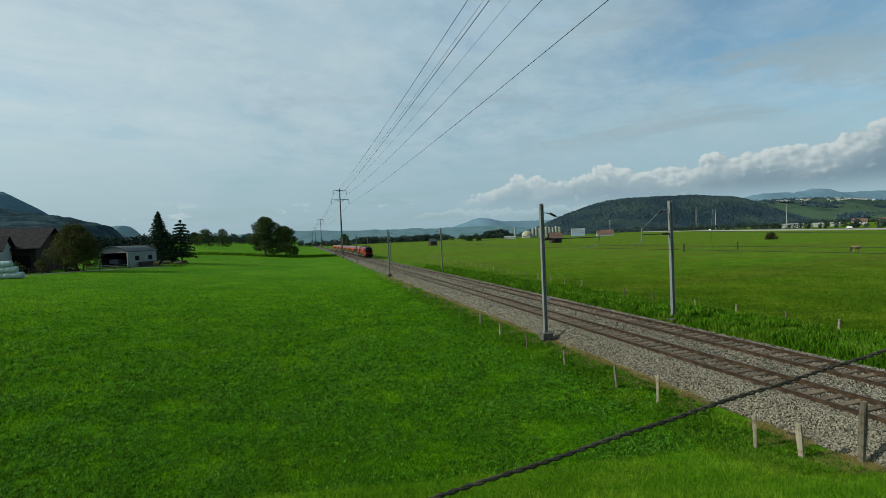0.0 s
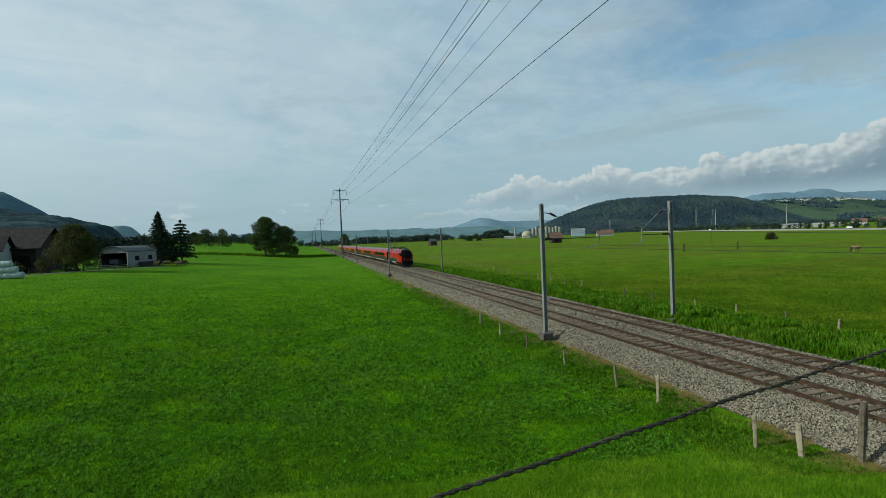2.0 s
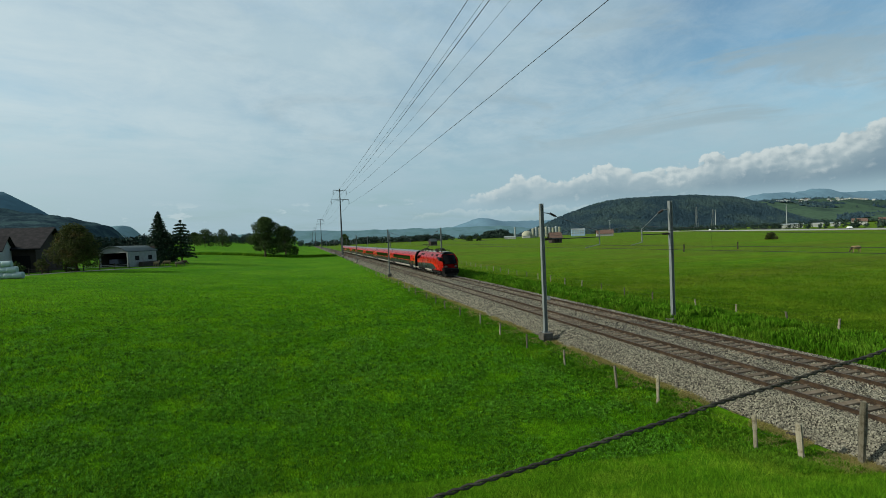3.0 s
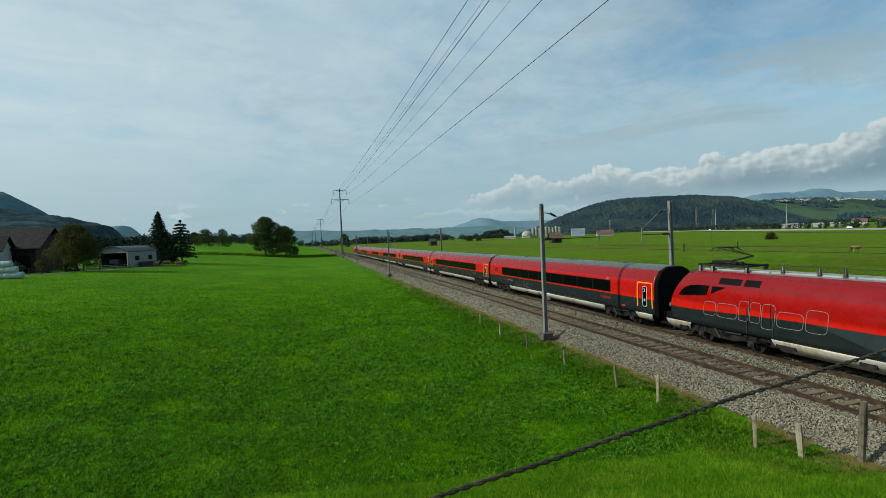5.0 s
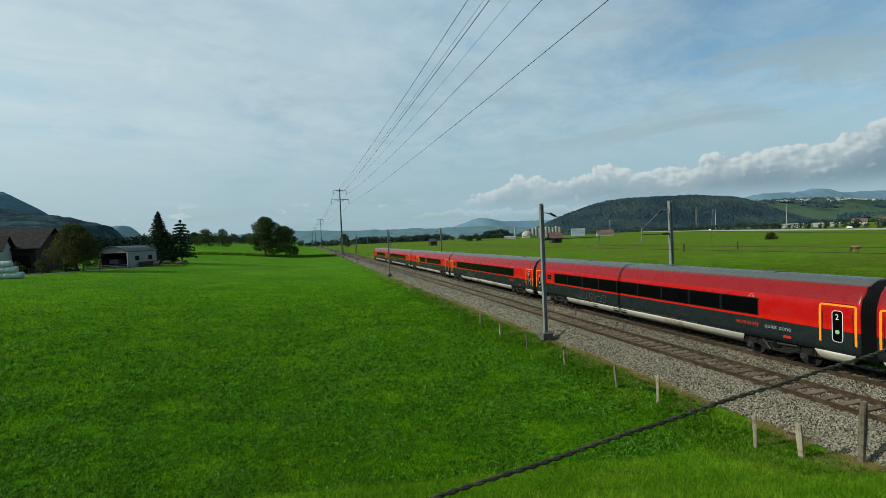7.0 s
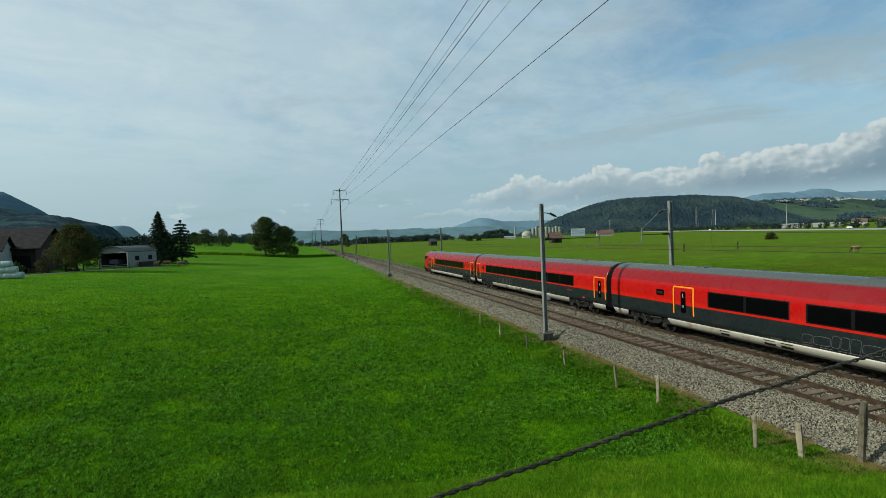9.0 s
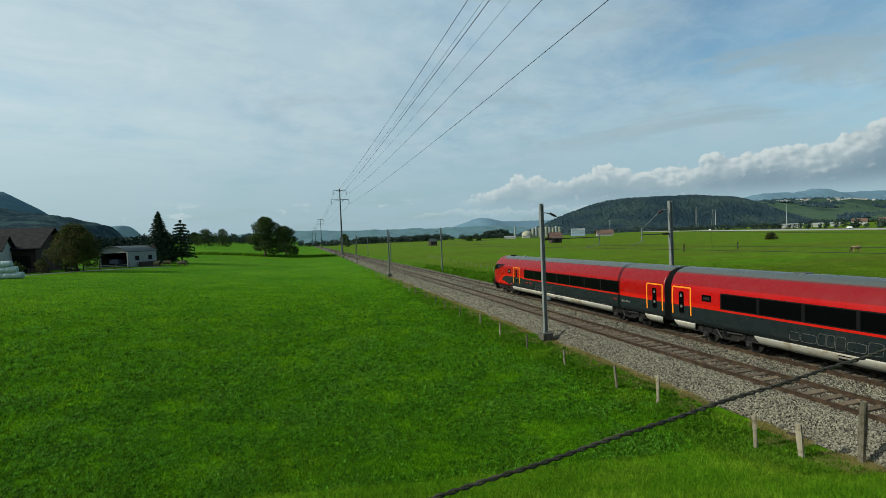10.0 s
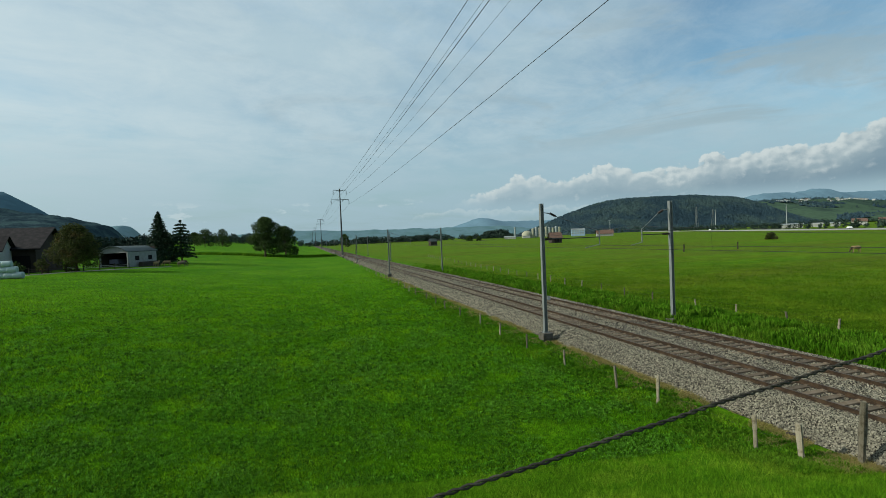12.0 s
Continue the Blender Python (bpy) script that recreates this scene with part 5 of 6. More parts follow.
def far_right(x, y):
    return -4 + (208 + 24 * math.exp(-((x - 3390) / 170) ** 2) + 12 * noise.noise((x * 0.0032, 0, 3)) + 9 * noise.noise((x * 0.011, 0, 3))) * smooth((y - 2000) / 400) * smooth((x - 2200) / 700)


lin = lambda a, b, n: list(np.linspace(a, b, n))
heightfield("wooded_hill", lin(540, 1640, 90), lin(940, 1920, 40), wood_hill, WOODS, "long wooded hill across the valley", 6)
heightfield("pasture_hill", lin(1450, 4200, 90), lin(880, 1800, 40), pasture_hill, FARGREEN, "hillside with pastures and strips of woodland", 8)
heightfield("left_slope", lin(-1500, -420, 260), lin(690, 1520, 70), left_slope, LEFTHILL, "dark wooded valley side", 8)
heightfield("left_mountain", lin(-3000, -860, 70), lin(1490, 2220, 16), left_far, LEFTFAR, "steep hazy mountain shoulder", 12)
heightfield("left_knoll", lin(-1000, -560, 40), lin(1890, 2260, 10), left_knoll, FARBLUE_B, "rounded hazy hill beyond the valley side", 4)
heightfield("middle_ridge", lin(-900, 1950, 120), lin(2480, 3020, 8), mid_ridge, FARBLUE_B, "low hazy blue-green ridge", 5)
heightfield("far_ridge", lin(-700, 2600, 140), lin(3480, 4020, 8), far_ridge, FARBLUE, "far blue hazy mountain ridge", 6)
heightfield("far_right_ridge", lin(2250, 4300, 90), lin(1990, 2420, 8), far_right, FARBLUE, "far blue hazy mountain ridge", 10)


# ---------------------------------------------------------------- trees
def leaf_cards(lobes, n, size):
    """Small folded leaf clumps spread through ellipsoid lobes: an array of quads."""
    w = np.array([l[3] * l[4] * l[5] for l in lobes]) ** 0.67
    pick = rng.choice(len(lobes), n, p=w / w.sum())
    L = np.array(lobes)[pick]
    d = rng.normal(size=(n, 3))
    d /= np.linalg.norm(d, axis=1)[:, None]
    rad = rng.uniform(0.35, 1.08, n) ** 0.6
    c = L[:, :3] + d * rad[:, None] * L[:, 3:]
    a = rng.normal(size=(n, 3))
    a /= np.linalg.norm(a, axis=1)[:, None]
    b = np.cross(a, rng.normal(size=(n, 3)))
    b /= np.linalg.norm(b, axis=1)[:, None]
    s = (size * rng.uniform(0.5, 1.2, n))[:, None]
    return np.stack([c - a * s, c + b * s * 0.55, c + a * s, c - b * s * 0.55], 1).reshape(-1, 3)


def broad_tree(name, x, y, h, spread, n, leaf, material, label, category="tree", seed=0, bare=0.2, lobes=9, group=""):
    """A tapered trunk with limbs and a crown of many leaf clumps in uneven lobes."""
    r = np.random.default_rng(seed + 11)
    z = level(x, y)
    t = thing(name, pose(x, y, z), label, category, group)
    tr = max(0.12, h * 0.022)
    bm = bmesh.new()
    tube(bm, (0, 0, -0.4), (0.1, 0, h * 0.35), tr * 1.25, tr * 0.8, 8)
    tube(bm, (0.1, 0, h * 0.35), (-0.1, 0.1, h * 0.75), tr * 0.8, tr * 0.3, 7)
    ls = []
    for k in range(lobes):
        a = k * 2.4 + r.uniform(-0.4, 0.4)
        u = (k + 0.5) / lobes
        rad = spread * (0.62 * math.sin(math.pi * min(1.0, 0.25 + 0.75 * u)) + 0.05)
        cz = h * (bare + (0.9 - bare) * u)
        c = (rad * math.cos(a), rad * math.sin(a), cz)
        s = spread * r.uniform(0.36, 0.56)
        ls.append((*c, s, s, s * r.uniform(0.6, 0.85)))
        tube(bm, (0, 0, max(0.2 * h, cz - 0.25 * h)), (c[0] * 0.85, c[1] * 0.85, cz), tr * 0.4, tr * 0.12, 5)
    ls.append((0, 0, h * 0.9, spread * 0.34, spread * 0.34, h * 0.10))
    part("trunk", bm, BARK, t)
    ob = new("crown", tri_mesh("crown", leaf_cards(ls, n, leaf), 4, material))
    ob.parent = t
    return t


def fir(name, x, y, h, spread, tiers, label, thin=1.0, seed=0, bare=0.08, power=0.8):
    """A conifer: straight trunk and tiers of drooping boughs hung with needle sprays."""
    r = np.random.default_rng(seed + 5)
    t = thing(name, pose(x, y, level(x, y)), label, "tree")
    bm = bmesh.new()
    tube(bm, (0, 0, -0.4), (0, 0, h * 0.98), h * 0.02, 0.03, 8)
    quads = []
    for k in range(tiers):
        u = k / (tiers - 1)
        z = h * (bare + (0.97 - bare) * u)
        rad = spread * (1 - u) ** power * r.uniform(0.82, 0.92) + 0.25
        m = max(5, int(11 * (1 - u) + 4))
        for j in range(m):
            a = j * math.tau / m + r.uniform(-0.25, 0.25) + k
            L = rad * r.uniform(0.75, 0.92)
            d = np.array([math.cos(a), math.sin(a), 0.0])
            s = np.array([-math.sin(a), math.cos(a), 0.0])
            if k % 2 == 0:
                tube(bm, (0, 0, z), tuple(d * L * 0.9 + np.array([0, 0, z - 0.12 * L])), 0.05, 0.015, 4)
            for q in range(int(26 * thin)):
                f0 = r.uniform(0.12, 1.0)
                wdt = 0.30 * L * (1 - 0.6 * f0)
                c = d * L * f0 + s * r.uniform(-wdt, wdt) + np.array([0, 0, z - 0.10 * L * f0 - 0.12 * L * f0 ** 2 - abs(r.normal(0, 0.16))])
                e = r.normal(size=3)
                e /= np.linalg.norm(e)
                g = np.cross(e, r.normal(size=3))
                g /= np.linalg.norm(g)
                m_ = r.uniform(0.18, 0.42)
                quads += [c - e * m_, c + g * m_ * 0.5, c + e * m_, c - g * m_ * 0.5]
    part("trunk", bm, BARK, t)
    ob = new("crown", tri_mesh("crown", np.array(quads), 4, NEEDLE))
    ob.parent = t
    return t


def belt(name, places, h, label, cards=130, material=None, ground_at=None, leaf=0.7):
    """A far belt of trees, uneven in height: nobody could count them."""
    out = []
    for x, y in places:
        z = (ground_at or level)(x, y)
        hh = h * rng.uniform(0.6, 1.25)
        w = hh * rng.uniform(0.32, 0.5)
        lobes = [(x, y, z + hh * 0.45, w, w, hh * 0.45), (x + w * 0.6, y, z + hh * 0.6, w * 0.6, w * 0.6, hh * 0.3), (x - w * 0.5, y, z + hh * 0.35, w * 0.7, w * 0.7, hh * 0.35)]
        out.append(leaf_cards(lobes, cards, hh * 0.16 * leaf))
    ob = new(name, tri_mesh(name, np.concatenate(out), 4, material or FARLEAF))
    return tagged(ob, label, "trees", kind="stuff")


def strip(r0, r1, y0, y1, n):
    """n places between two bearings (x over y) and two depths."""
    return [(y * rng.uniform(r0, r1), y) for y in rng.uniform(y0, y1, n)]


belt("tree_belt", strip(-0.02, 0.10, 820, 950, 45), 10, "dark belt of trees along far fields")
belt("tree_belt", strip(0.10, 0.315, 950, 1080, 130), 14, "dark belt of broadleaf trees along far fields")
belt("tree_belt", strip(0.33, 0.46, 880, 1050, 60), 11, "dark belt of trees along far fields")
belt("tree_belt", strip(0.39, 0.44, 1000, 1060, 40), 19, "dark stand of taller trees")
belt("tree_belt", strip(-0.26, -0.03, 640, 800, 70), 13, "dark trees along the meadow's far edge")
belt("tree_belt", strip(-0.39, -0.27, 260, 330, 60), 9, "dark stand of trees behind the farm", 260, leaf=0.5)
belt("tree_belt", [(375 + 386 * u + rng.uniform(15, 90), 245 + 668 * u - rng.uniform(0, 40)) for u in rng.uniform(-0.25, 1.3, 170)], 7, "hedge and low trees behind the road")
belt("hill_foot_trees", [(x, rng.uniform(880, 1000)) for x in rng.uniform(560, 1700, 220)], 13, "dense trees at the foot of the hill", 40)


def clumps(name, n, fn, x0, x1, y0, y1, size, material, label, keep=None):
    """Tree crowns on a far slope as small pointed clumps."""
    base = np.array([(1, 0, 0), (0.31, 0.95, 0), (-0.81, 0.59, 0), (-0.81, -0.59, 0), (0.31, -0.95, 0), (0, 0, 1.0), (0, 0, -0.6)], float)
    tris = np.array([(0, 1, 5), (1, 2, 5), (2, 3, 5), (3, 4, 5), (4, 0, 5), (1, 0, 6), (2, 1, 6), (3, 2, 6), (4, 3, 6), (0, 4, 6)])
    pts = []
    while len(pts) < n:
        x, y = rng.uniform(x0, x1), rng.uniform(y0, y1)
        z = fn(x, y)
        if z > 2 and (keep is None or keep(x, y)):
            pts.append((x, y, z))
    pts = np.array(pts)
    s = size * rng.uniform(0.55, 1.25, n)
    v = base[None] * s[:, None, None] * rng.uniform(0.7, 1.3, (n, 7, 1))
    v[..., 2] *= rng.uniform(0.6, 1.15, (n, 1))
    v += pts[:, None, :]
    f = (tris[None] + 7 * np.arange(n)[:, None, None]).reshape(-1, 3)
    me = bpy.data.meshes.new(name)
    me.from_pydata(v.reshape(-1, 3), [], f)
    me.materials.append(material)
    tagged(new(name, me), label, "trees", kind="stuff")


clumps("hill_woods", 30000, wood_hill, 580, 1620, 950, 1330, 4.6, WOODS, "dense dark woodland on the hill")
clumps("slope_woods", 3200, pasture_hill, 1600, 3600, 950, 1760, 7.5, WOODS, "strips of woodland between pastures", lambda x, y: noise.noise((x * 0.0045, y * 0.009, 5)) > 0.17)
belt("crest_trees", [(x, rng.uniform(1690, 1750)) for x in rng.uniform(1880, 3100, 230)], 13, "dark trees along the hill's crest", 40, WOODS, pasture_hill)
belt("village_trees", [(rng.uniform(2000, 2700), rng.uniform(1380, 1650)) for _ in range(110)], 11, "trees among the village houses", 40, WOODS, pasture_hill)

broad_tree("oak_tree", -17.8, 233.0, 18.5, 7.6, 9000, 0.42, LEAF, "large dark green broadleaf tree at the meadow's edge", seed=1, bare=0.16, lobes=12)
broad_tree("oak_tree", -9.4, 246.0, 15.0, 6.2, 6000, 0.42, LEAF, "dark green broadleaf tree with a rounded crown", seed=2, bare=0.14, lobes=10)
broad_tree("round_tree", -44.1, 111.5, 9.3, 4.4, 13000, 0.2, LEAFBUSH, "broad round tree with leaves turning brown beside the barn", seed=3, bare=0.2, lobes=16)
fir("fir_tree", -39.2, 150.0, 14.8, 6.4, 24, "tall dense dark fir tree", 1.5, 1)
fir("larch_tree", -34.2, 152.0, 12.6, 4.9, 12, "open-branched dark conifer with level boughs", 1.3, 2, 0.2, 0.42)
for i, (x, y, h, s) in enumerate(((-82, 445, 15, 7.5), (-70, 455, 16, 8), (-118, 470, 14, 7), (-101, 500, 13, 6), (-46, 480, 12, 5), (-56, 640, 12, 6))):
    broad_tree("field_tree", x, y, h, s, 1800, 0.6, LEAF, "dark rounded tree standing in the meadow", seed=20 + i, bare=0.1, lobes=7, group="trees in the far meadow")
broad_tree("field_tree", 47.0, 590.0, 16.0, 6.5, 900, 1.1, LEAF, "dark rounded tree beside the line", seed=31, bare=0.1, lobes=7)
for i, (x, y, h, s) in enumerate(((193.5, 157, 2.9, 2.1), (226, 640, 7, 5.5), (240, 640, 6, 3.6))):
    broad_tree("field_bush", x, y, h, s, 700, 0.45 if i == 0 else 0.9, LEAFBUSH if i == 0 else LEAF, "low dense bush alone in the pasture", "bush", seed=40 + i, bare=0.0, lobes=8, group="bushes in the pasture")


# ---------------------------------------------------------------- farm
def house(name, x, y, z, w, d, eave, ridge, turn, wall, roof, label, category="house", over=0.5, openings=(), group="", roof_name="roof"):
    """A gabled building: walls, overhanging roof slabs, openings as sunk panels; its ridge runs along local x."""
    t = thing(name, pose(x, y, z, 0, 0, turn), label, category, group)
    bm = bmesh.new()
    sec = [(-d / 2, -0.6), (d / 2, -0.6), (d / 2, eave), (0, ridge), (-d / 2, eave)]
    loft(bm, [[(-w / 2, a, b) for a, b in sec], [(w / 2, a, b) for a, b in sec]])
    part("wall", bm, wall, t)
    bm = bmesh.new()
    k = (ridge - eave) / (d / 2)
    th = max(0.12, 0.02 * d)
    for s in (-1, 1):
        e = (s * (d / 2 + over), eave - over * k)
        loft(bm, [[(xx, e[0], e[1] + 0.02), (xx, 0, ridge + 0.02), (xx, 0, ridge + th), (xx, e[0], e[1] + th)] for xx in (-w / 2 - over, w / 2 + over)])
    part(roof_name, bm, roof, t)
    for nm, face, a, b, z0, z1, m in openings:
        bm = bmesh.new()
        if face == "front":
            box(bm, a, b, -d / 2 - 0.05, -d / 2 + 0.08, z0, z1, 0.01)
        else:
            s = 1 if face == "right" else -1
            box(bm, s * w / 2 - 0.05, s * w / 2 + 0.06, a, b, z0, z1, 0.01)
        part(nm, bm, m, t)
    return t


# Near-black panel colour: shade behind doorways and windows, put into paint.
INNER_SHADE = mat("painted_inner_shade", (0.010, 0.009, 0.009), 0.95, var=0.3)
house("barn", -64.8, 124.0, 2.35, 21.0, 15.0, 5.4, 9.4, 6, BARNWOOD, ROOFTILE, "large dark timber barn with a low-pitched tiled roof", "barn", 1.2,
      (("opening", "front", 3.2, 9.6, 0.0, 3.6, INNER_SHADE), ("opening", "front", -4.0, 2.0, 0.0, 3.4, INNER_SHADE)))
house("farmhouse", -60.6, 113.0, 2.3, 8.0, 8.0, 5.0, 7.6, 12, PLASTER, ROOFTILE, "white plastered farm building with a dark roof", "house", 0.7,
      (("window", "right", -1.0, 0.3, 1.5, 2.5, GLASS), ("window", "front", -2.0, -1.0, 1.2, 2.2, GLASS), ("door", "front", 1.0, 2.2, 0.0, 2.1, BARNWOOD)))


def arched_shed():
    """A shed with a segmental sheet roof, open at one gable."""
    t = thing("arched_shed", pose(-43.7, 129.6, 2.2, 0, 0, -17), "pale farm shed with an arched grey-green sheet roof and open front", "shed")
    w, d, eave, rise = 6.6, 11.0, 3.6, 1.35
    arc = [(-w / 2 + w * k / 12, eave + rise * (1 - (2 * k / 12 - 1) ** 2)) for k in range(13)]
    bm = bmesh.new()
    for s in (-1, 1):
        box(bm, s * w / 2 - 0.1, s * w / 2 + 0.1, 0, d, -0.6, eave)
        box(bm, s * w / 2 - 0.12, s * w / 2 + 0.12, -0.04, 0.2, -0.6, eave)
    loft(bm, [[(x, y, z) for x, z in [(-w / 2, -0.6)] + arc + [(w / 2, -0.6)]] for y in (d - 0.12, d)])
    loft(bm, [[(x, y, z) for x, z in [(-w / 2, eave - 0.15)] + arc + [(w / 2, eave - 0.15)]] for y in (0.0, 0.15)])
    part("wall", bm, WHITEWALL, t)
    # Added lining: the shed's inner shade is put into its dark colour.
    bm = bmesh.new()
    for s in (-1, 1):
        box(bm, s * (w / 2 - 0.13) - 0.02, s * (w / 2 - 0.13) + 0.02, 0.3, d - 0.2, -0.1, eave)
    box(bm, -w / 2 + 0.15, w / 2 - 0.15, d - 0.22, d - 0.14, -0.1, eave + 1.2)
    part("inner_boarding", bm, BARNWOOD, t, "added dark lining in place of inner shade")
    bm = bmesh.new()
    ring2 = [(x * 1.08, z + 0.03) for x, z in arc] + [(x * 1.08, z + 0.15) for x, z in arc[::-1]]
    loft(bm, [[(x, y, z) for x, z in ring2] for y in (-0.5, d + 0.4)])
    part("roof", bm, SHEET, t, "arched sheet roof")
    for y in (2.6, 7.6):
        bm = bmesh.new()
        box(bm, w / 2 + 0.08, w / 2 + 0.14, y, y + 1.5, 1.5, 2.6)
        part("window", bm, INNER_SHADE, t)
    for y in np.arange(0.6, d, 1.2):
        bm = bmesh.new()
        box(bm, w / 2 + 0.09, w / 2 + 0.13, y - 0.04, y + 0.04, -0.3, eave - 0.05)
        part("batten", bm, WHITEWALL, t)
    bm = bmesh.new()
    box(bm, w / 2 + 0.6, w / 2 + 1.6, 3.0, 10.2, -0.3, 1.1, 0.1)
    part("stacked_boards", bm, BARNWOOD, t, "dark stack along the wall")
    # inside: floor shade and stored wagon shapes
    m = thing("farm_wagon", pose(-44.2, 131.0, 2.25, 0, 0, -19), "dim farm wagon parked in the shed", "wagon")
    bm = bmesh.new()
    box(bm, -1.1, 1.1, 0, 4.0, 0.8, 1.9, 0.08)
    part("bed", bm, mat("faded_blue_paint", (0.10, 0.11, 0.16), 0.6, var=0.3), m)
    for sx in (-1, 1):
        for sy in (0.7, 3.2):
            bm = bmesh.new()
            tube(bm, (sx * 1.0, sy, 0.45), (sx * 1.2, sy, 0.45), 0.47, sides=14)
            part("wheel", bm, BLACK, m)


arched_shed()


def bale(x, y, z, r, turn, label="round bale wrapped in pale green film"):
    t = bmesh.new()
    n, prof = 18, [(-0.62, 0.86), (-0.58, 0.97), (-0.5, 1.0), (0.5, 1.0), (0.58, 0.97), (0.62, 0.86)]
    loft(t, [[(d * 1.0, r * k * math.cos(a), r * k * math.sin(a)) for a in (math.tau * i / n for i in range(n))] for d, k in prof])
    ob = part("bale", t, FILM, soft=True)
    ob.matrix_basis = pose(x, y, z, 0, 0, turn)
    return tagged(ob, label, "bale", "stack of wrapped bales")


for row, cnt, off in ((0, 6, 0.0), (1, 5, 0.62), (2, 4, 1.2)):
    for k in range(cnt):
        x, y = -44.6 - 1.27 * k - off * 1.3, 92.6 + 0.15 * k + 0.1 * row
        bale(x, y, level(-45, 92) + 0.54 + 0.93 * row, 0.55, 4 * math.sin(k * 3 + row))


def cow(x, y, turn, hide, label, scale=1.0, grazing=True, z=None, face=None):
    t = thing("cow", pose(x, y, level(x, y) if z is None else z, 0, 0, turn), label, "cow", "grazing cows")
    bm = bmesh.new()
    ring_at = lambda u, a, b, c: [(u, b * math.cos(k), c + a * math.sin(k)) for k in (math.tau * i / 12 for i in range(12))]
    loft(bm, [ring_at(u * scale, a * scale, b * scale, c * scale) for u, a, b, c in ((-1.0, 0.12, 0.10, 1.12), (-0.95, 0.27, 0.22, 1.08), (-0.6, 0.37, 0.33, 1.03), (0.0, 0.41, 0.36, 1.0), (0.5, 0.38, 0.31, 1.02), (0.82, 0.28, 0.22, 1.08), (0.95, 0.14, 0.12, 1.12))])
    part("body", bm, hide, t, soft=True)
    bm = bmesh.new()
    hz = 0.35 if grazing else 1.35
    tube(bm, (0.8 * scale, 0, 1.12 * scale), (1.25 * scale, 0, (hz + 0.2) * scale), 0.20 * scale, 0.13 * scale, 9)
    tube(bm, (1.2 * scale, 0, (hz + 0.25) * scale), (1.42 * scale, 0, (hz - 0.18) * scale), 0.14 * scale, 0.09 * scale, 9)
    for s in (-1, 1):
        tube(bm, (1.2 * scale, s * 0.12 * scale, (hz + 0.22) * scale), (1.18 * scale, s * 0.28 * scale, (hz + 0.24) * scale), 0.05 * scale, 0.02 * scale, 5)
    part("head", bm, face or hide, t)
    for lx, ly in ((-0.75, 0.2), (-0.75, -0.2), (0.65, 0.18), (0.65, -0.18)):
        bm = bmesh.new()
        tube(bm, (lx * scale, ly * scale, 0.85 * scale), ((lx + 0.03) * scale, ly * scale, 0.4 * scale), 0.11 * scale, 0.065 * scale, 7)
        tube(bm, ((lx + 0.03) * scale, ly * scale, 0.4 * scale), (lx * scale, ly * scale, 0.0), 0.06 * scale, 0.06 * scale, 7)
        part("leg", bm, hide, t)
    bm = bmesh.new()
    tube(bm, (-1.0 * scale, 0, 1.15 * scale), (-1.08 * scale, 0, 0.5 * scale), 0.035 * scale, 0.05 * scale, 5)
    part("tail", bm, hide, t)
    return t


cow(112.5, 72.3, 165, COWTAN, "tan cow with a dark head grazing in the pasture", 1.0, face=COWDARK)
WALKER = cow(-30.3, 131.5, 0, COWGREY, "grey-brown cow grazing near the farm", 0.92)
cow(-35.2, 131.0, 70, COWTAN, "tan cow standing near the farm", 0.92, False)
cow(-34.4, 137.0, 175, COWTAN, "tan cow grazing near the farm", 0.92)
cow(-31.5, 141.0, 20, COWDARK, "dark brown cow near the farm", 0.92)


def paddock():
    t = thing("paddock_fence", pose(0, 0, 0), "rough wooden paddock fence before the barn", "fence")
    pts = [(-49.5 + 1.9 * i, 106.0 + 2.6 * i) for i in range(7)]
    for x, y in pts:
        bm = bmesh.new()
        tube(bm, (x, y, level(x, y) - 0.3), (x, y, level(x, y) + 1.35), 0.10, 0.09, 7)
        part("post", bm, BARNWOOD, t)
    for h in (0.6, 0.92):
        for (xa, ya), (xb, yb) in zip(pts, pts[1:]):
            bm = bmesh.new()
            tube(bm, (xa, ya, level(xa, ya) + h), (xb, yb, level(xb, yb) + h), 0.06, 0.05, 5)
            part("rail", bm, WHITEWALL if h < 1 and xa > -46 else BARNWOOD, t)


paddock()
for i, (x, y, h, s) in enumerate(((-51.0, 104.5, 2.4, 1.6), (-48.4, 108.0, 2.8, 1.5), (-53.4, 104.0, 1.6, 1.2), (-45.6, 113.0, 2.0, 1.4))):
    broad_tree("garden_shrub", x, y, h, s, 420, 0.24, LEAFBUSH if i % 2 else LEAF, "leafy shrub before the barn", "shrub", seed=60 + i, bare=0.0, lobes=6, group="shrubs before the barn")


def lane(name, pts, width, lift, material, label, category="road"):
    """A strip of road laid over the land."""
    bm = bmesh.new()
    rings = []
    for i, (x, y) in enumerate(pts):
        a, b = pts[max(0, i - 1)], pts[min(len(pts) - 1, i + 1)]
        d = Vector((b[0] - a[0], b[1] - a[1], 0)).normalized()
        s = Vector((-d.y, d.x, 0)) * width / 2
        z = level(x, y) + lift
        rings.append([(x - s.x, y - s.y, z), (x + s.x, y + s.y, z), (x + s.x * 1.3, y + s.y * 1.3, z - lift - 0.5), (x - s.x * 1.3, y - s.y * 1.3, z - lift - 0.5)])
    loft(bm, rings)
    return tagged(part(name, bm, material), label, category, kind="structure")


lane("road", [(375 + 386 * u, 245 + 668 * u) for u in np.linspace(-0.45, 2.2, 40)], 9.0, 0.9, ROADMAT, "pale main road on a low bank across the plain")
lane("farm_track", [(-52 + 19 * u, 98.5 + 33 * u) for u in np.linspace(-0.6, 1.0, 18)], 2.6, 0.05, PATHMAT, "pale gravel farm track")
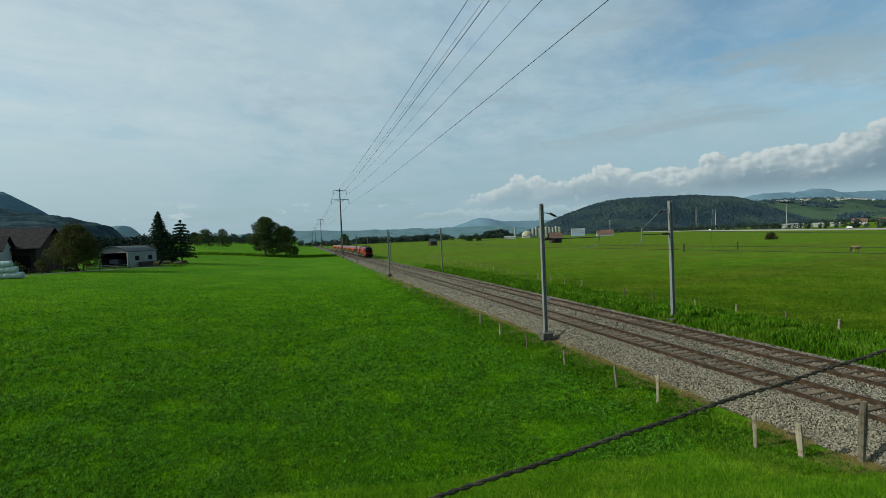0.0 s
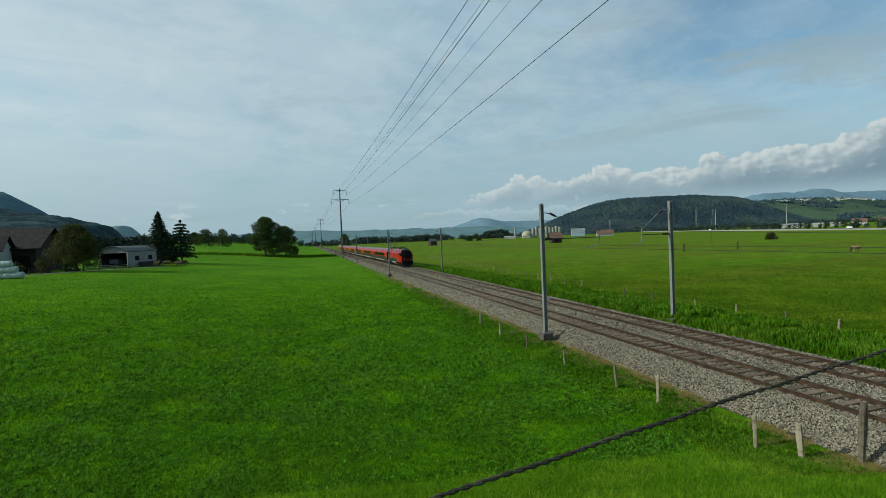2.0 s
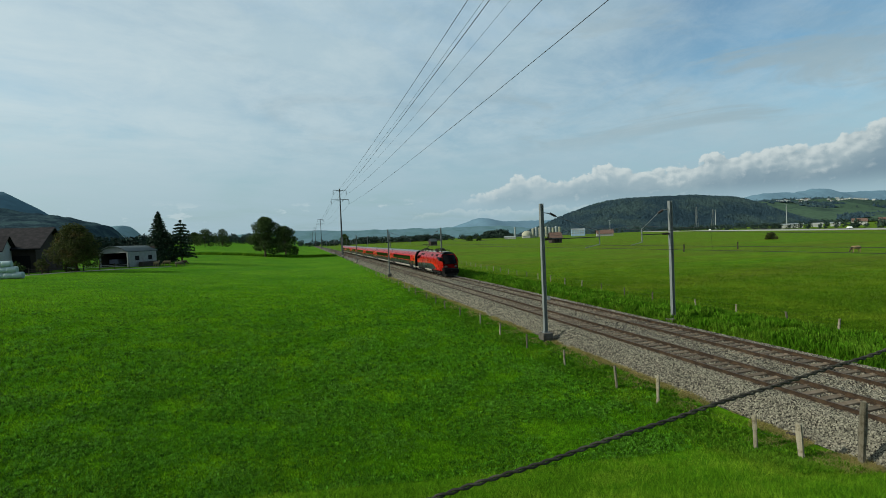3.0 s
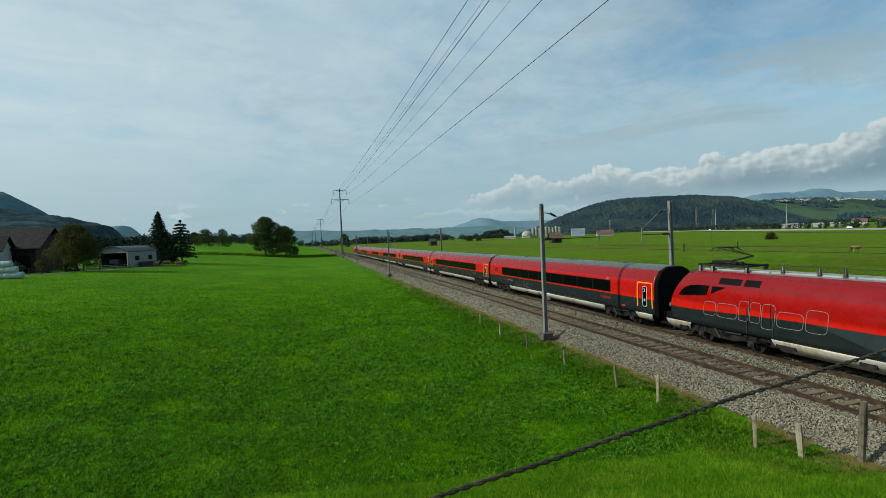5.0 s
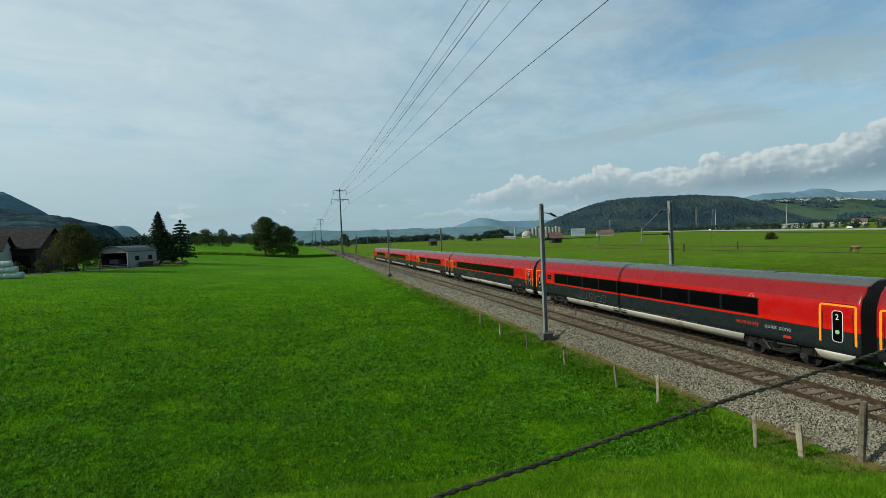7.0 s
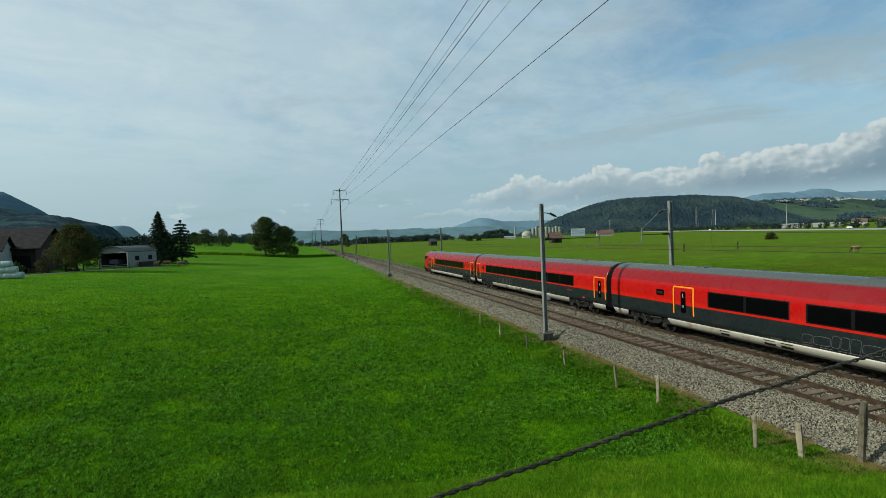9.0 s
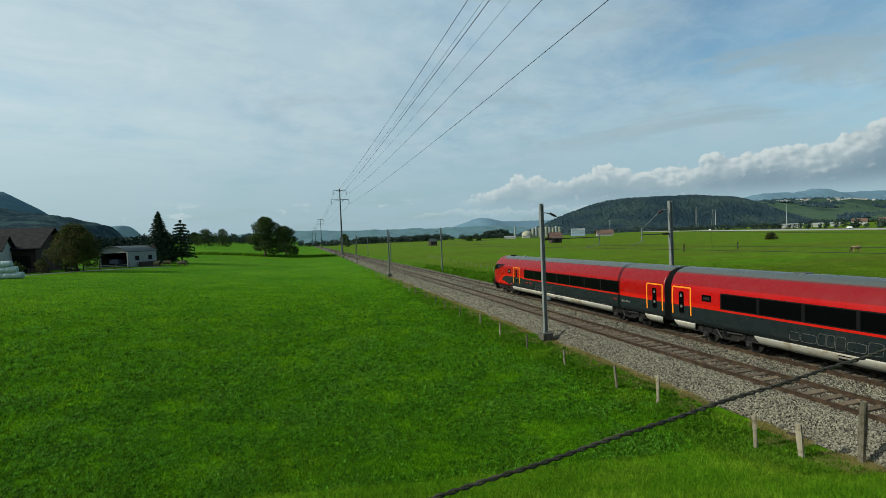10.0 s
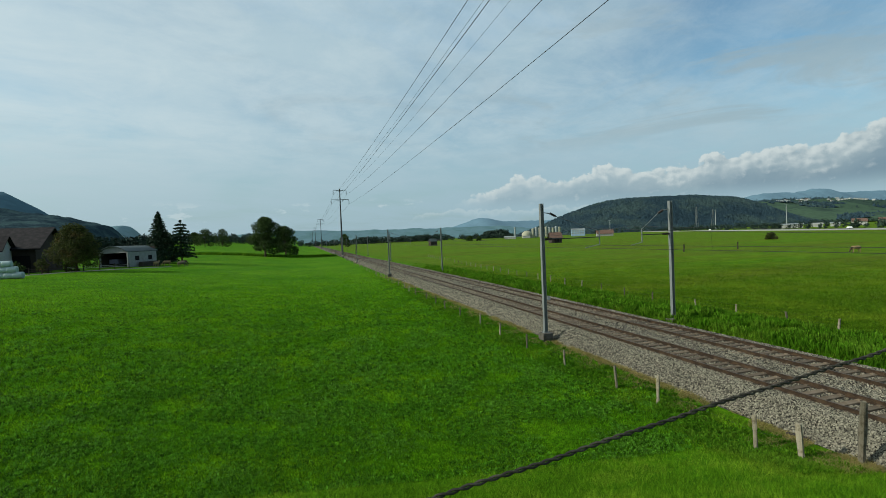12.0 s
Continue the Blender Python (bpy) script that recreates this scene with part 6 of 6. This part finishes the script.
# uncut margin between two meadows
blades("field_margin", np.array([(rng.uniform(-120, 13), 236 + rng.normal(0, 1.0)) for _ in range(9000)]), 0.8, 0.16, 3, VERGE, "dark uncut margin between meadows", 0.5, 0.4)


def car(u, label, off=0.0):
    x, y = 375 + 386 * u, 245 + 668 * u
    t = thing("car", pose(x, y, level(x, y) + 0.92, 0, 0, -30), label, "car", "cars on the road")
    bm = bmesh.new()
    side = [(-2.2, 0.3), (2.2, 0.3), (2.25, 0.75), (1.3, 0.9), (0.7, 1.42), (-1.2, 1.45), (-2.1, 0.95), (-2.25, 0.7)]
    loft(bm, [[(w, a, b) for a, b in side] for w in (-0.85, 0.85)])
    part("body", bm, CARPAINT, t)
    for sx in (-0.8, 0.8):
        for sy in (-1.35, 1.35):
            bm = bmesh.new()
            tube(bm, (sx - 0.1, sy, 0.32), (sx + 0.1, sy, 0.32), 0.32, sides=12)
            part("wheel", bm, BLACK, t)


# ---------------------------------------------------------------- buildings across the plain
house("field_hut", 107.6, 402.0, -0.8, 6.0, 5.0, 3.9, 6.0, 10, BARNWOOD, SHEET, "small weathered grey field hut", "hut", 0.4)
house("field_barn", 161.5, 285.0, -0.8, 7.0, 7.0, 3.8, 7.0, -12, BARNWOOD, REDTILE, "small barn with a red tiled roof", "barn", 0.7, (("door", "front", -1.5, 1.5, 0, 3.0, INNER_SHADE),))
house("long_barn", 358.0, 510.0, -0.8, 19.0, 10.0, 3.4, 7.6, -25, WHITEWALL, REDTILE, "long farm building with a brown-red roof", "barn", 0.8)
house("factory_hall", 409.0, 651.0, -0.8, 20.0, 16.0, 9.5, 11.5, -28, BLUEWALL, GREYWALL, "blue and white factory hall", "hall", 0.4,
      tuple(("window", "front", -9 + 3.7 * k, -6.4 + 3.7 * k, 3.4 + 3.4 * r, 5.4 + 3.4 * r, GREYWALL) for k in range(5) for r in range(2)))


def silo(x, y, r, h, material, label, dome=0.0, group="plant across the plain", name="silo"):
    t = thing(name, pose(x, y, -0.8), label, "silo", group)
    bm = bmesh.new()
    tube(bm, (0, 0, -0.5), (0, 0, h), r, r, 20)
    part("wall", bm, material, t)
    bm = bmesh.new()
    rings = [[(r * 1.02 * math.cos(b) * math.cos(a), r * 1.02 * math.cos(b) * math.sin(a), h + dome * math.sin(b)) for a in (math.tau * i / 20 for i in range(20))] for b in (0.0, 0.4, 0.8, 1.2, 1.5)]
    loft(bm, rings)
    part("roof", bm, material, t)


silo(354.0, 716.0, 8.5, 5.5, TANK, "pale yellow domed gas tank", 6.5)
for i in range(9):
    silo(368 + 5.3 * i, 722 - 1.6 * i, 2.3, 14.5 + (i * 5 % 3), GREYWALL if i % 2 else TANK, "tall pale concrete silo in a row", 1.0)
silo(336.0, 724.0, 1.3, 18.0, GREYWALL, "slim pale concrete works tower", 0.6, name="tower")
house("low_shed", 318.0, 705.0, -0.8, 18.0, 9.0, 3.0, 4.0, -25, DIM, GREYWALL, "low white works building", "shed", 0.3)
house("low_shed", 340.0, 690.0, -0.8, 10.0, 8.0, 3.0, 3.8, -25, DIM, GREYWALL, "low white works building", "shed", 0.3)
for i, (x, y, w, h, wl, rf, lb) in enumerate(((591, 453, 24, 4.5, DIM, GREYWALL, "long pale flat-roofed building beyond the road"), (626, 446, 11, 4, DIM, DIM, "white hall beyond the road"), (646, 438, 9, 4, DIM, GREYWALL, "white hall beyond the road"),
                                              (676, 430, 14, 5, DIM, REDTILE, "house with a red roof beyond the road"), (706, 416, 18, 5, DIM, REDTILE, "farmhouse with a wide red roof beyond the road"), (742, 402, 20, 5, DIM, REDTILE, "farmhouse with a red roof beyond the road"))):
    house("house", x, y, -0.8, w, 11.0, h, h + 3.5 if rf is REDTILE else h + 1.0, -50, wl, rf, lb, "house", 0.7, group="buildings beyond the road")
for i in range(30):
    x, y = rng.uniform(2020, 2600), rng.uniform(1540, 1650)
    house("house", x, y, pasture_hill(x, y), 11, 9, 5, 7, rng.uniform(-60, 20), DIM if i % 3 else PLASTER, REDTILE if i % 5 == 0 else GREYWALL, "small white village house on the hillside", "house", 0.6, group="village on the hill")
for u, lb in ((0.0, "white car on the road"), (0.42, "white van on the road")):
    car(u, lb)


def lattice(x, y, h, label):
    t = thing("pylon", pose(x, y, -0.8), label, "pylon", "far pylons")
    bm = bmesh.new()
    for sx, sy in ((-1, -1), (1, -1), (1, 1), (-1, 1)):
        tube(bm, (sx * 2.6, sy * 2.6, 0), (sx * 0.35, sy * 0.35, h), 0.32, 0.22, 4)
    for k in range(9):
        u0, u1 = k / 9, (k + 1) / 9
        r0, r1 = 2.6 - 2.25 * u0, 2.6 - 2.25 * u1
        for s in (-1, 1):
            tube(bm, (-r0, s * r0, h * u0), (r1, s * r1, h * u1), 0.16, sides=4)
            tube(bm, (r0, s * r0, h * u0), (-r1, s * r1, h * u1), 0.16, sides=4)
    part("tower", bm, GALV, t)
    for z, half in ((0.72, 6.0), (0.85, 5.0), (0.96, 3.6)):
        bm = bmesh.new()
        tube(bm, (-half, 0, h * z), (half, 0, h * z), 0.16, sides=4)
        part("crossarm", bm, DARKSTEEL, t)


lattice(745, 760, 46, "far grey lattice pylon before the hill")
lattice(770, 745, 40, "far grey lattice pylon before the hill")
for x, y, h in ((671, 644, 34), (642, 498, 33), (560, 780, 26)):
    t = thing("pole", pose(x, y, -0.8), "slender pale concrete pole across the plain", "pole", "pale poles across the plain")
    bm = bmesh.new()
    tube(bm, (0, 0, -0.5), (0, 0, h), 0.75, 0.4, 8)
    part("shaft", bm, GREYWALL, t)
    bm = bmesh.new()
    tube(bm, (-3, 0, h - 0.6), (3, 0, h - 0.6), 0.25, sides=6)
    part("crossarm", bm, GREYWALL, t)

# ---------------------------------------------------------------- tracks with their sleepers, then the movement
track("track_near", NEAR)
track("track_far", FAR)
motions()
